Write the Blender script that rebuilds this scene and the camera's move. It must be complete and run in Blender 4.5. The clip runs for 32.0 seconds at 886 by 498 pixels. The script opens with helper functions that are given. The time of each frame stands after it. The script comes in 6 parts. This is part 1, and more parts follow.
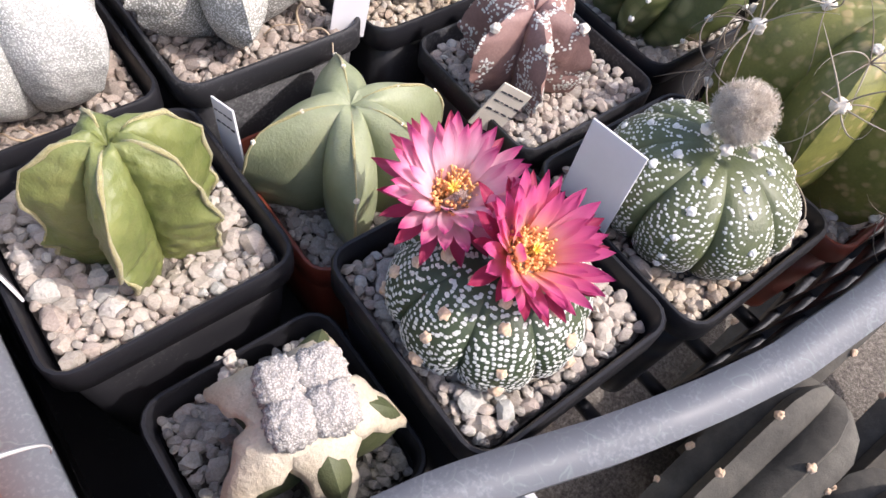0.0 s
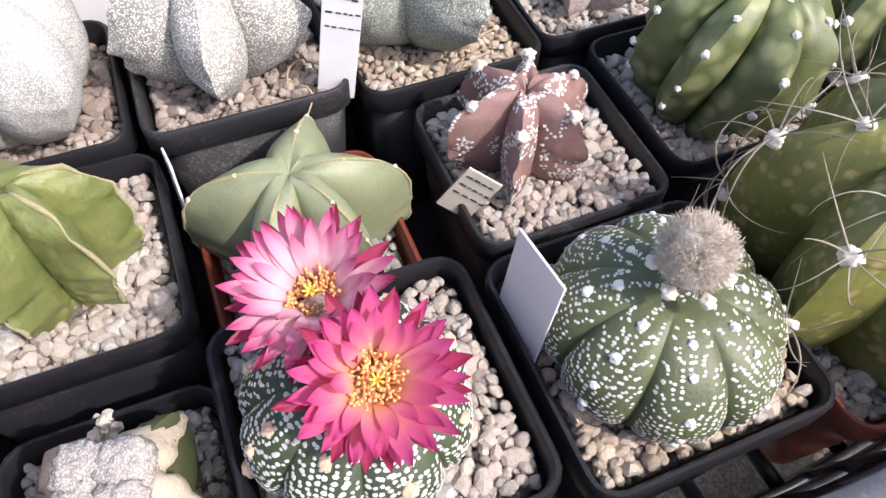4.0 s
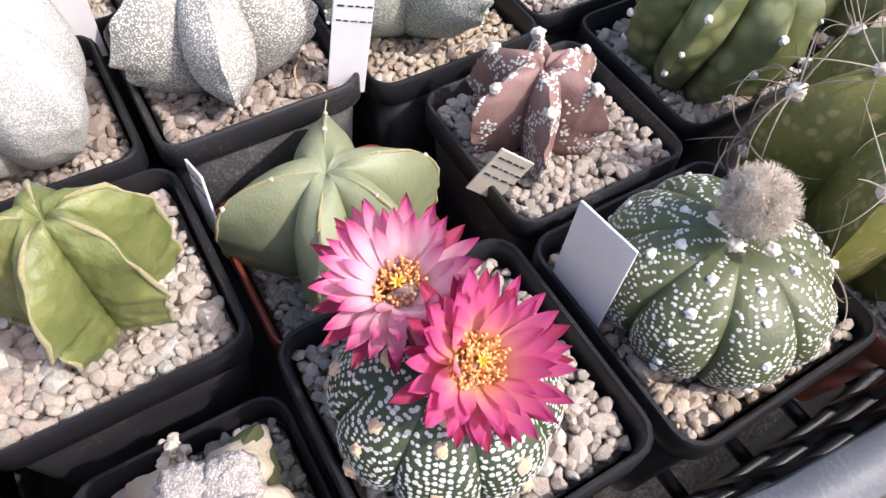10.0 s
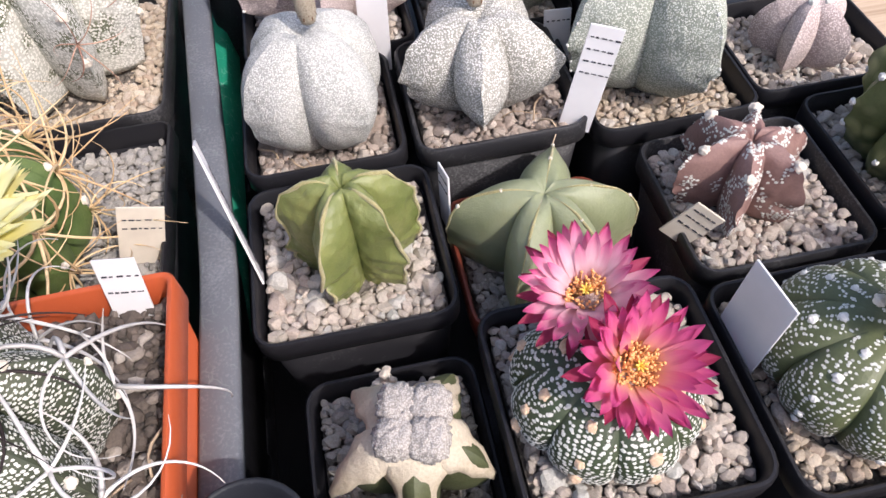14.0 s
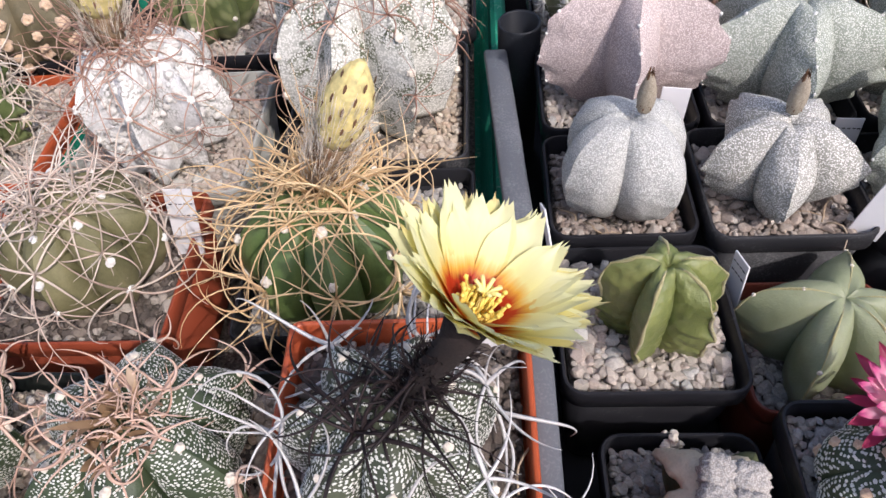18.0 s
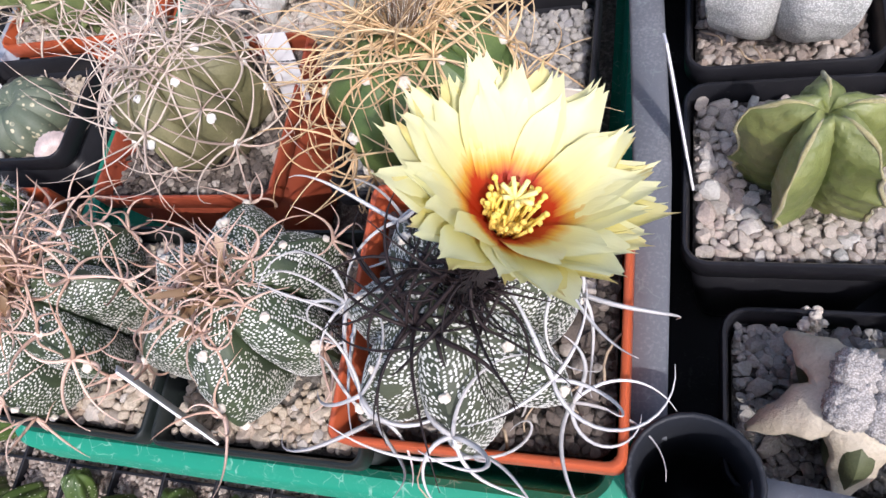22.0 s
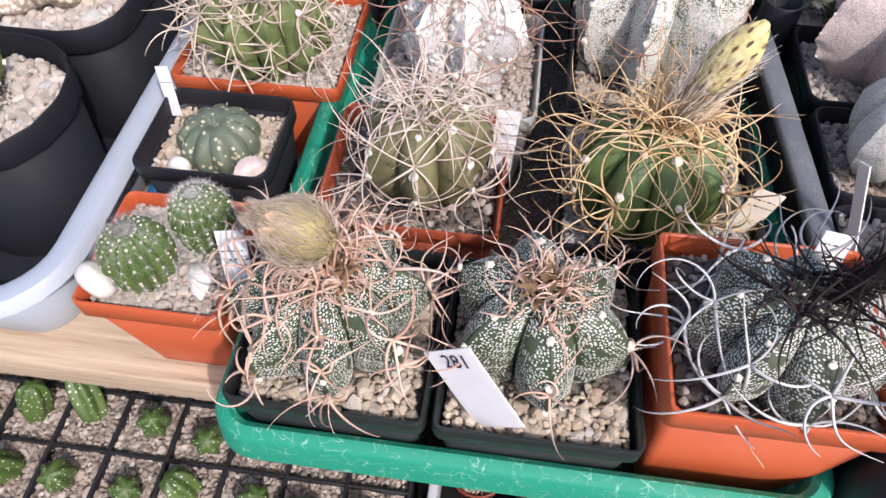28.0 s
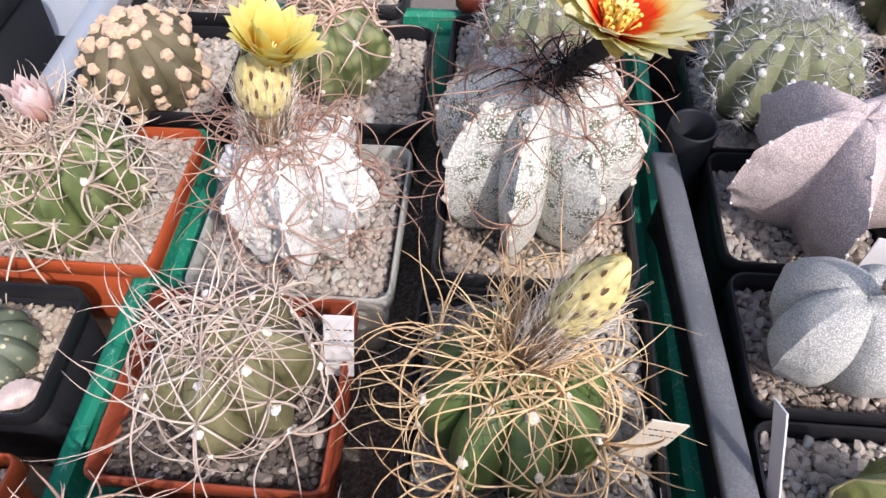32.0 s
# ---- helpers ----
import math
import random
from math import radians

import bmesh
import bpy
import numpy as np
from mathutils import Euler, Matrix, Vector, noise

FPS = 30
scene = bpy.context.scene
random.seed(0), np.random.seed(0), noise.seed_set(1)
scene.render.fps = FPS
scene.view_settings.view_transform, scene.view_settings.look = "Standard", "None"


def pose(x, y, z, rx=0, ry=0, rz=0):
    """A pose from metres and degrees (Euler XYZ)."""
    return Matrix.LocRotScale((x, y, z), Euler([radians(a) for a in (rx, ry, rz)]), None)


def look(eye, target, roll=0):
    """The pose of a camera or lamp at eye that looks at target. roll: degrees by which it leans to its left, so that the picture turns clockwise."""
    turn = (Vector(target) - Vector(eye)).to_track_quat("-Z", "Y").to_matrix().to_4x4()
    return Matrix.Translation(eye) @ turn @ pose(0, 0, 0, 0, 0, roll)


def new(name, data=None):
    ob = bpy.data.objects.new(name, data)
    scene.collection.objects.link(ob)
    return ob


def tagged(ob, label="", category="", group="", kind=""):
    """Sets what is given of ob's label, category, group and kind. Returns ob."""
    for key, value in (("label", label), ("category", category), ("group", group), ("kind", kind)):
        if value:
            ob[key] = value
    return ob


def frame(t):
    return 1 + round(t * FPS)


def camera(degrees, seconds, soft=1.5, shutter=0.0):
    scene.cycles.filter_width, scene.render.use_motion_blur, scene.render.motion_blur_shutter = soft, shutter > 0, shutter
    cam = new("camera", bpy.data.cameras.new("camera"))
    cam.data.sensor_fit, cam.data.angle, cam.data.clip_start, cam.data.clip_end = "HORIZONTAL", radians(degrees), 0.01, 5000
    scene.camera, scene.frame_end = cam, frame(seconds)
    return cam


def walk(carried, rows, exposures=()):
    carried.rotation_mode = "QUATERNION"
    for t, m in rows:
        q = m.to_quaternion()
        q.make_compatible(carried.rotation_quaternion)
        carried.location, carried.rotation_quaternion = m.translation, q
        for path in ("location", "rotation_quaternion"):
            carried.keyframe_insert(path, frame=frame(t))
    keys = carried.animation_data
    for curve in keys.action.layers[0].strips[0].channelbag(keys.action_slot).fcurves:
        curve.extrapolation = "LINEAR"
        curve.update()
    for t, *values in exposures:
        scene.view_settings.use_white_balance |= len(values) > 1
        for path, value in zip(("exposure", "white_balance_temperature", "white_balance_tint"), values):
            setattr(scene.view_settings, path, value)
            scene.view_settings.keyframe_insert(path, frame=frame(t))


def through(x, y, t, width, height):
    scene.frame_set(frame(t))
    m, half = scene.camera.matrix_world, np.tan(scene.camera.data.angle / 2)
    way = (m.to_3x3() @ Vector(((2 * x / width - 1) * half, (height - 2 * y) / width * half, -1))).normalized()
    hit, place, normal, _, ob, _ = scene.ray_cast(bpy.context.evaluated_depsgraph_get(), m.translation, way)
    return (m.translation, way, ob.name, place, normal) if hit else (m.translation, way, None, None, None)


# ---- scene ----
cam = camera(65.85, 32.0)
PATH = [
    (0, (0.0223, -0.0920, 0.2498), (0.1261, 0.0003, 0.0420), 13.42),
    (0.5, (0.0218, -0.0973, 0.2645), (0.1228, 0.0061, 0.0605), 8.95),
    (1, (0.0203, -0.0987, 0.2737), (0.1173, 0.0087, 0.0699), 8.00),
    (1.5, (0.0280, -0.0925, 0.2730), (0.1162, 0.0178, 0.0667), 6.30),
    (2, (0.0462, -0.0901, 0.2704), (0.1299, 0.0210, 0.0627), 6.23),
    (2.5, (0.0575, -0.0963, 0.2659), (0.1376, 0.0179, 0.0585), 3.83),
    (4.5, (0.1097, -0.1044, 0.2460), (0.1619, 0.0540, -0.0033), -0.38),
    (5, (0.1186, -0.1078, 0.2451), (0.1584, 0.0542, -0.0043), -3.83),
    (5.5, (0.1200, -0.1059, 0.2522), (0.1577, 0.0588, 0.0043), -4.15),
    (6, (0.1098, -0.1131, 0.2499), (0.1476, 0.0526, 0.0027), -3.65),
    (6.5, (0.1020, -0.1203, 0.2494), (0.1400, 0.0414, -0.0004), -2.54),
    (7, (0.0997, -0.1175, 0.2528), (0.1440, 0.0430, 0.0032), -0.43),
    (7.5, (0.0929, -0.1108, 0.2442), (0.1558, 0.0442, -0.0048), 2.33),
    (8, (0.0809, -0.1041, 0.2470), (0.1581, 0.0479, 0.0001), 3.97),
    (8.5, (0.0729, -0.1009, 0.2530), (0.1606, 0.0493, 0.0085), 3.86),
    (9, (0.0686, -0.0935, 0.2538), (0.1606, 0.0524, 0.0084), 4.56),
    (9.5, (0.0617, -0.0912, 0.2495), (0.1548, 0.0509, 0.0023), 4.99),
    (10, (0.0656, -0.0900, 0.2473), (0.1589, 0.0491, -0.0016), 4.08),
    (10.5, (0.0588, -0.0883, 0.2471), (0.1523, 0.0498, -0.0022), 3.52),
    (11, (0.0583, -0.0864, 0.2523), (0.1502, 0.0526, 0.0029), 3.25),
    (11.5, (0.0618, -0.0873, 0.2590), (0.1551, 0.0572, 0.0133), 3.48),
    (12, (0.0643, -0.0816, 0.2541), (0.1507, 0.0667, 0.0081), 3.23),
    (12.5, (0.0676, -0.0834, 0.2498), (0.1443, 0.0670, 0.0018), 1.60),
    (13, (0.0655, -0.0954, 0.2541), (0.1311, 0.0631, 0.0080), -1.10),
    (13.5, (0.0554, -0.1065, 0.2676), (0.0974, 0.0610, 0.0222), -2.88),
    (15.5, (0.0422, -0.1211, 0.3064), (0.0360, 0.0665, 0.0724), -9.69),
    (16, (0.0235, -0.1208, 0.3148), (0.0068, 0.0697, 0.0836), -9.49),
    (16.5, (0.0043, -0.1215, 0.3227), (-0.0196, 0.0724, 0.0951), -8.92),
    (17, (-0.0190, -0.1182, 0.3205), (-0.0418, 0.0714, 0.0891), -7.12),
    (17.5, (-0.0327, -0.1198, 0.3224), (-0.0507, 0.0694, 0.0903), -5.02),
    (18, (-0.0262, -0.1155, 0.3160), (-0.0458, 0.0722, 0.0828), -6.01),
    (18.5, (-0.0244, -0.1114, 0.3142), (-0.0458, 0.0751, 0.0802), -6.75),
    (19, (-0.0228, -0.1072, 0.3078), (-0.0541, 0.0749, 0.0714), -9.61),
    (19.5, (-0.0103, -0.1006, 0.3080), (-0.0567, 0.0742, 0.0687), -14.17),
    (20, (0.0031, -0.0906, 0.3155), (-0.0651, 0.0740, 0.0741), -22.32),
    (20.5, (0.0073, -0.0805, 0.3105), (-0.0900, 0.0556, 0.0615), -34.97),
    (21, (0.0034, -0.0821, 0.3114), (-0.0951, 0.0417, 0.0565), -35.84),
    (21.5, (0.0023, -0.0831, 0.3067), (-0.0971, 0.0311, 0.0477), -37.65),
    (22, (-0.0021, -0.0843, 0.2996), (-0.0979, 0.0242, 0.0368), -36.71),
    (22.5, (-0.0049, -0.0877, 0.3012), (-0.0810, 0.0313, 0.0365), -28.37),
    (23, (-0.0098, -0.1018, 0.3138), (-0.0692, 0.0332, 0.0526), -19.17),
    (23.5, (-0.0343, -0.1266, 0.3475), (-0.0758, 0.0377, 0.0999), -9.98),
    (24, (-0.0718, -0.1458, 0.3643), (-0.1002, 0.0242, 0.1188), -7.24),
    (24.5, (-0.1083, -0.1674, 0.3641), (-0.1269, 0.0067, 0.1205), -5.10),
    (25, (-0.1214, -0.1846, 0.3816), (-0.1267, -0.0024, 0.1434), -3.28),
    (25.5, (-0.1488, -0.2007, 0.3854), (-0.1454, -0.0150, 0.1497), -1.62),
    (26, (-0.1566, -0.2172, 0.3828), (-0.1484, -0.0278, 0.1503), -0.53),
    (26.5, (-0.1681, -0.2121, 0.3750), (-0.1696, -0.0274, 0.1386), -0.58),
    (28.5, (-0.1557, -0.1577, 0.3459), (-0.1799, -0.0140, 0.1427), -1.16),
    (29, (-0.1531, -0.1444, 0.3514), (-0.1791, 0.0001, 0.1491), -2.27),
    (29.5, (-0.1775, -0.1329, 0.3388), (-0.1977, 0.0093, 0.1342), 1.23),
    (30, (-0.1975, -0.1299, 0.3274), (-0.2205, 0.0136, 0.1239), -0.33),
    (30.5, (-0.1886, -0.1163, 0.3429), (-0.2016, 0.0272, 0.1386), 1.00),
    (31, (-0.1582, -0.0826, 0.3500), (-0.1672, 0.0637, 0.1475), 2.03),
    (31.5, (-0.1409, -0.0612, 0.3428), (-0.1499, 0.0832, 0.1389), 1.94),
    (32, (-0.1058, -0.0426, 0.3412), (-0.1214, 0.1034, 0.1388), -1.64),
]
walk(cam, [(t, look(eye, target, roll)) for t, eye, target, roll in PATH],
     [(t, e, k, 16) for t, e, k in ((0, 1.07, 6550), (2.5, 1.03, 6550), (5, 0.93, 6400), (9, 0.99, 6550), (13, 0.84, 6550), (16, 0.49, 6400), (19, 0.43, 6300), (22, 0.60, 6100), (24.5, 0.63, 6400), (26, 0.68, 6350), (29, 0.64, 6350), (32, 0.60, 6350))])

# ---- sky and sun ----
SUN_FROM = Vector((0.44, -0.51, 0.735)).normalized()
world = bpy.data.worlds.new("sky")
scene.world = world
world.use_nodes = True
wn = world.node_tree.nodes
sky = wn.new("ShaderNodeTexSky")
sky.sky_type, sky.sun_disc = "NISHITA", False
sky.sun_elevation = math.asin(SUN_FROM.z)
sky.dust_density, sky.air_density = 3.0, 0.9
sky.sun_rotation = math.atan2(SUN_FROM.x, SUN_FROM.y)
world.node_tree.links.new(sky.outputs[0], wn["Background"].inputs[0])
wn["Background"].inputs[1].default_value = 0.15
sun = new("sun", bpy.data.lights.new("sun", "SUN"))
sun.data.energy, sun.data.angle, sun.data.color = 2.15, radians(0.6), (1.0, 0.955, 0.905)
sun.matrix_world = look(SUN_FROM * 3, (0, 0, 0))


# ---- materials ----
def base_mat(name, rough=0.6, metal=0.0):
    m = bpy.data.materials.new(name)
    m.use_nodes = True
    b = m.node_tree.nodes["Principled BSDF"]
    b.inputs["Roughness"].default_value = rough
    b.inputs["Metallic"].default_value = metal
    return m, m.node_tree.nodes, m.node_tree.links, b


def coords(n):
    return n.new("ShaderNodeTexCoord").outputs["Object"]


def noise_node(n, l, vec, scale, detail=4.0, rough=0.55):
    t = n.new("ShaderNodeTexNoise")
    t.inputs["Scale"].default_value, t.inputs["Detail"].default_value, t.inputs["Roughness"].default_value = scale, detail, rough
    l.new(vec, t.inputs["Vector"])
    return t.outputs["Fac"]


def ramp(n, l, fac, stops):
    r = n.new("ShaderNodeValToRGB")
    while len(r.color_ramp.elements) < len(stops):
        r.color_ramp.elements.new(0.5)
    for e, (p, c) in zip(r.color_ramp.elements, stops):
        e.position = p
        e.color = (*c, 1) if len(c) == 3 else c
    l.new(fac, r.inputs[0])
    return r.outputs["Color"]


def mixc(n, l, fac, a, b, mode="MIX"):
    x = n.new("ShaderNodeMix")
    x.data_type, x.blend_type = "RGBA", mode
    for sock, v in ((x.inputs["Factor"], fac), (x.inputs["A"], a), (x.inputs["B"], b)):
        if hasattr(v, "links"):
            l.new(v, sock)
        elif isinstance(v, (tuple, list)):
            sock.default_value = (*v, 1)
        else:
            sock.default_value = v
    return x.outputs["Result"]


def bump(n, l, b, height, strength, dist):
    k = n.new("ShaderNodeBump")
    k.inputs["Strength"].default_value, k.inputs["Distance"].default_value = strength, dist
    l.new(height, k.inputs["Height"])
    l.new(k.outputs[0], b.inputs["Normal"])


BW = lambda lo, hi: [(lo, (0, 0, 0)), (hi, (1, 1, 1))]


def plastic(name, colour, dust, dust_amount=0.5, rough=0.42, scratch=0.0, gloss=0.5):
    m, n, l, b = base_mat(name, rough)
    b.inputs["Specular IOR Level"].default_value = gloss
    v = coords(n)
    big = noise_node(n, l, v, 35, 6, 0.7)
    fine = noise_node(n, l, v, 900, 3)
    mask = ramp(n, l, mixc(n, l, 0.45, big, fine), BW(0.62 - 0.12 * dust_amount, 0.85))
    c = mixc(n, l, mask, colour, dust)
    if scratch:
        warp = n.new("ShaderNodeVectorMath")
        warp.operation = "MULTIPLY_ADD"
        jig = n.new("ShaderNodeTexNoise")
        jig.inputs["Scale"].default_value = 90
        l.new(v, jig.inputs["Vector"])
        l.new(jig.outputs["Color"], warp.inputs[0])
        warp.inputs[1].default_value = (0.012, 0.012, 0.012)
        l.new(v, warp.inputs[2])
        lines = n.new("ShaderNodeTexVoronoi")
        lines.feature = "DISTANCE_TO_EDGE"
        lines.inputs["Scale"].default_value = 160
        l.new(warp.outputs[0], lines.inputs["Vector"])
        s = ramp(n, l, lines.outputs["Distance"], [(0.012, (1, 1, 1)), (0.04, (0, 0, 0))])
        s = mixc(n, l, 1.0, s, ramp(n, l, noise_node(n, l, v, 150, 4), BW(0.46, 0.6)), "MULTIPLY")
        c = mixc(n, l, mixc(n, l, scratch, (0, 0, 0), s), c, (0.5, 0.7, 0.6))
    l.new(c, b.inputs["Base Color"])
    l.new(ramp(n, l, big, [(0.3, (rough - 0.1,) * 3), (0.8, (rough + 0.25,) * 3)]), b.inputs["Roughness"])
    bump(n, l, b, fine, 0.25, 0.0002)
    return m


BLACK = plastic("black_plastic", (0.015, 0.015, 0.018), (0.14, 0.138, 0.135), 0.32, 0.38, 0.0, 0.3)
BLACK_DUSTY = plastic("dusty_black_plastic", (0.021, 0.021, 0.024), (0.20, 0.20, 0.20), 0.8, 0.45)
GREY_RAIL = plastic("weathered_grey_plastic", (0.12, 0.127, 0.142), (0.28, 0.295, 0.32), 0.95, 0.55, 0.08)
DUSTY_GREY = plastic("dusty_dark_plastic", (0.016, 0.018, 0.023), (0.12, 0.128, 0.14), 0.5, 0.45, 0.0, 0.3)
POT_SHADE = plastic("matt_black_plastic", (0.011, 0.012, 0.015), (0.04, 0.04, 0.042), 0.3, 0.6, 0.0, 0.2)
TERRA = plastic("terracotta_plastic", (0.30, 0.062, 0.028), (0.46, 0.22, 0.15), 0.35, 0.45)
DARK_GREEN = plastic("dark_green_plastic", (0.010, 0.014, 0.013), (0.05, 0.06, 0.056), 0.3)
ORANGE = plastic("orange_plastic", (0.45, 0.088, 0.030), (0.56, 0.25, 0.15), 0.35, 0.4)
BROWN_POT = plastic("red_brown_plastic", (0.17, 0.036, 0.019), (0.4, 0.18, 0.12), 0.35, 0.45)
GREEN = plastic("green_plastic", (0.004, 0.235, 0.142), (0.06, 0.34, 0.23), 0.5, 0.58, 0.35)
CLEAR = plastic("cloudy_white_plastic", (0.38, 0.42, 0.48), (0.52, 0.55, 0.60), 0.5, 0.4)
MILKY = plastic("milky_pot_plastic", (0.42, 0.42, 0.38), (0.6, 0.58, 0.52), 0.5, 0.4)
BLUE = plastic("blue_plastic", (0.02, 0.10, 0.22), (0.1, 0.2, 0.3), 0.3, 0.4)


def stone_mat(name, stops):
    m, n, l, b = base_mat(name, 0.9)
    o = n.new("ShaderNodeObjectInfo")
    g = n.new("ShaderNodeNewGeometry")
    v = g.outputs["Position"]
    add = n.new("ShaderNodeMath")
    add.operation = "ADD"
    l.new(o.outputs["Random"], add.inputs[0])
    l.new(g.outputs["Random Per Island"], add.inputs[1])
    fr = n.new("ShaderNodeMath")
    fr.operation = "FRACT"
    l.new(add.outputs[0], fr.inputs[0])
    c = ramp(n, l, fr.outputs[0], stops)
    grain = noise_node(n, l, v, 1400, 5, 0.7)
    c = mixc(n, l, 0.55, c, ramp(n, l, grain, [(0.25, (0.30, 0.27, 0.24)), (0.55, (0.85, 0.83, 0.8)), (0.8, (1, 1, 1))]), "MULTIPLY")
    l.new(c, b.inputs["Base Color"])
    bump(n, l, b, mixc(n, l, 0.45, grain, noise_node(n, l, v, 420, 4, 0.65)), 0.9, 0.0008)
    return m


STONE = stone_mat("pumice_stone", [(0.0, (0.47, 0.41, 0.36)), (0.25, (0.55, 0.49, 0.42)), (0.42, (0.39, 0.36, 0.32)), (0.58, (0.60, 0.53, 0.46)), (0.75, (0.49, 0.41, 0.36)), (0.9, (0.64, 0.60, 0.55)), (1.0, (0.50, 0.51, 0.48))])
STONE_WARM = stone_mat("warm_pumice_stone", [(0.0, (0.50, 0.41, 0.31)), (0.3, (0.60, 0.52, 0.41)), (0.5, (0.42, 0.34, 0.27)), (0.7, (0.67, 0.60, 0.50)), (0.85, (0.46, 0.35, 0.26)), (1.0, (0.62, 0.58, 0.53))])
STONE_DARK = stone_mat("dark_soil_stone", [(0.0, (0.22, 0.17, 0.14)), (0.3, (0.46, 0.39, 0.34)), (0.5, (0.30, 0.24, 0.20)), (0.65, (0.62, 0.56, 0.50)), (0.8, (0.26, 0.22, 0.19)), (1.0, (0.54, 0.47, 0.41))])
STONE_SOIL = stone_mat("dark_wet_grit", [(0.0, (0.07, 0.055, 0.045)), (0.35, (0.16, 0.13, 0.11)), (0.6, (0.10, 0.085, 0.075)), (0.8, (0.24, 0.20, 0.17)), (0.9, (0.45, 0.40, 0.35)), (1.0, (0.52, 0.47, 0.42))])
STONE_GREY = stone_mat("grey_pumice_stone", [(0.0, (0.35, 0.34, 0.33)), (0.3, (0.47, 0.45, 0.41)), (0.5, (0.29, 0.28, 0.27)), (0.7, (0.55, 0.52, 0.46)), (0.85, (0.39, 0.38, 0.37)), (1.0, (0.50, 0.47, 0.42))])


def soil_mat():
    m, n, l, b = base_mat("soil_bed", 0.95)
    v = coords(n)
    f = noise_node(n, l, v, 500, 6, 0.7)
    l.new(ramp(n, l, f, [(0.3, (0.05, 0.04, 0.035)), (0.5, (0.16, 0.14, 0.12)), (0.7, (0.34, 0.31, 0.27))]), b.inputs["Base Color"])
    bump(n, l, b, f, 1.0, 0.002)
    return m


SOIL = soil_mat()


def skin(name, a, c, fleck=None, fscale=500, fsize=0.33, fsoft=0.06, stretch=(1, 1, 1), patch=0.0, rough=0.55, fcover=0.0, sss=0.0, wrinkle=0.0, grain=0.3):
    """Cactus skin: two tones, fine grain, and white wool flecks in cells."""
    m, n, l, b = base_mat(name, rough)
    v = coords(n)
    big = noise_node(n, l, v, 55, 4, 0.6)
    fine = noise_node(n, l, v, 1100, 3, 0.6)
    col = mixc(n, l, ramp(n, l, big, BW(0.32, 0.7)), a, c)
    col = mixc(n, l, grain, col, ramp(n, l, fine, [(0.3, (0.45,) * 3), (0.7, (1, 1, 1))]), "MULTIPLY")
    height = fine
    if fleck:
        mp = n.new("ShaderNodeMapping")
        mp.inputs["Scale"].default_value = stretch
        l.new(v, mp.inputs["Vector"])
        warp = n.new("ShaderNodeTexNoise")
        warp.inputs["Scale"].default_value = fscale * 0.6
        l.new(mp.outputs[0], warp.inputs["Vector"])
        ww = n.new("ShaderNodeVectorMath")
        ww.operation = "MULTIPLY_ADD"
        l.new(warp.outputs["Color"], ww.inputs[0])
        ww.inputs[1].default_value = (0.7 / fscale,) * 3
        l.new(mp.outputs[0], ww.inputs[2])
        vo = n.new("ShaderNodeTexVoronoi")
        vo.inputs["Scale"].default_value = fscale
        l.new(ww.outputs[0], vo.inputs["Vector"])
        f = ramp(n, l, vo.outputs["Distance"], [(fsize, (1, 1, 1)), (fsize + fsoft, (0, 0, 0))])
        if patch:
            f = mixc(n, l, 1.0, f, ramp(n, l, noise_node(n, l, v, 120, 3), BW(patch - 0.08, patch + 0.05)), "MULTIPLY")
        if fcover:
            f = mixc(n, l, fcover, f, ramp(n, l, noise_node(n, l, v, 90, 5, 0.65), BW(0.42, 0.52)), "LIGHTEN")
        col = mixc(n, l, f, col, fleck)
        height = mixc(n, l, 0.7, fine, f)
    l.new(col, b.inputs["Base Color"])
    if sss:
        b.inputs["Subsurface Weight"].default_value = sss
        b.inputs["Subsurface Radius"].default_value = (0.004, 0.005, 0.001)
        b.inputs["Subsurface Scale"].default_value = 0.5
    bump(n, l, b, height, 0.5, 0.0004)
    if wrinkle:  # leathery folds under the fine grain
        k = n.new("ShaderNodeBump")
        k.inputs["Strength"].default_value, k.inputs["Distance"].default_value = wrinkle, 0.0012
        l.new(noise_node(n, l, v, 190, 5, 0.6), k.inputs["Height"])
        l.new(k.outputs[0], b.inputs["Normal"].links[0].from_node.inputs["Normal"])
    return m


def wool_mat(name, a, c, rough=0.95, scale=1600, sheen=0.3):
    m, n, l, b = base_mat(name, rough)
    v = coords(n)
    f = noise_node(n, l, v, scale, 5, 0.7)
    l.new(mixc(n, l, ramp(n, l, f, BW(0.3, 0.7)), a, c), b.inputs["Base Color"])
    bump(n, l, b, f, 0.9 if scale > 100 else 0.5, 0.0007 if scale > 100 else 0.0003)
    b.inputs["Sheen Weight"].default_value = sheen
    return m


def spine_mat(name, a, c, gloss=0.5):
    m, n, l, b = base_mat(name, 0.55)
    b.inputs["Specular IOR Level"].default_value = gloss
    o = n.new("ShaderNodeObjectInfo")
    g = n.new("ShaderNodeNewGeometry")
    f = mixc(n, l, 0.5, o.outputs["Random"], g.outputs["Random Per Island"])
    col = mixc(n, l, ramp(n, l, f, BW(0.2, 0.8)), a, c)
    col = mixc(n, l, 0.5, col, ramp(n, l, noise_node(n, l, coords(n), 260, 3), [(0.3, (0.72,) * 3), (0.65, (1, 1, 1))]), "MULTIPLY")
    l.new(col, b.inputs["Base Color"])
    return m


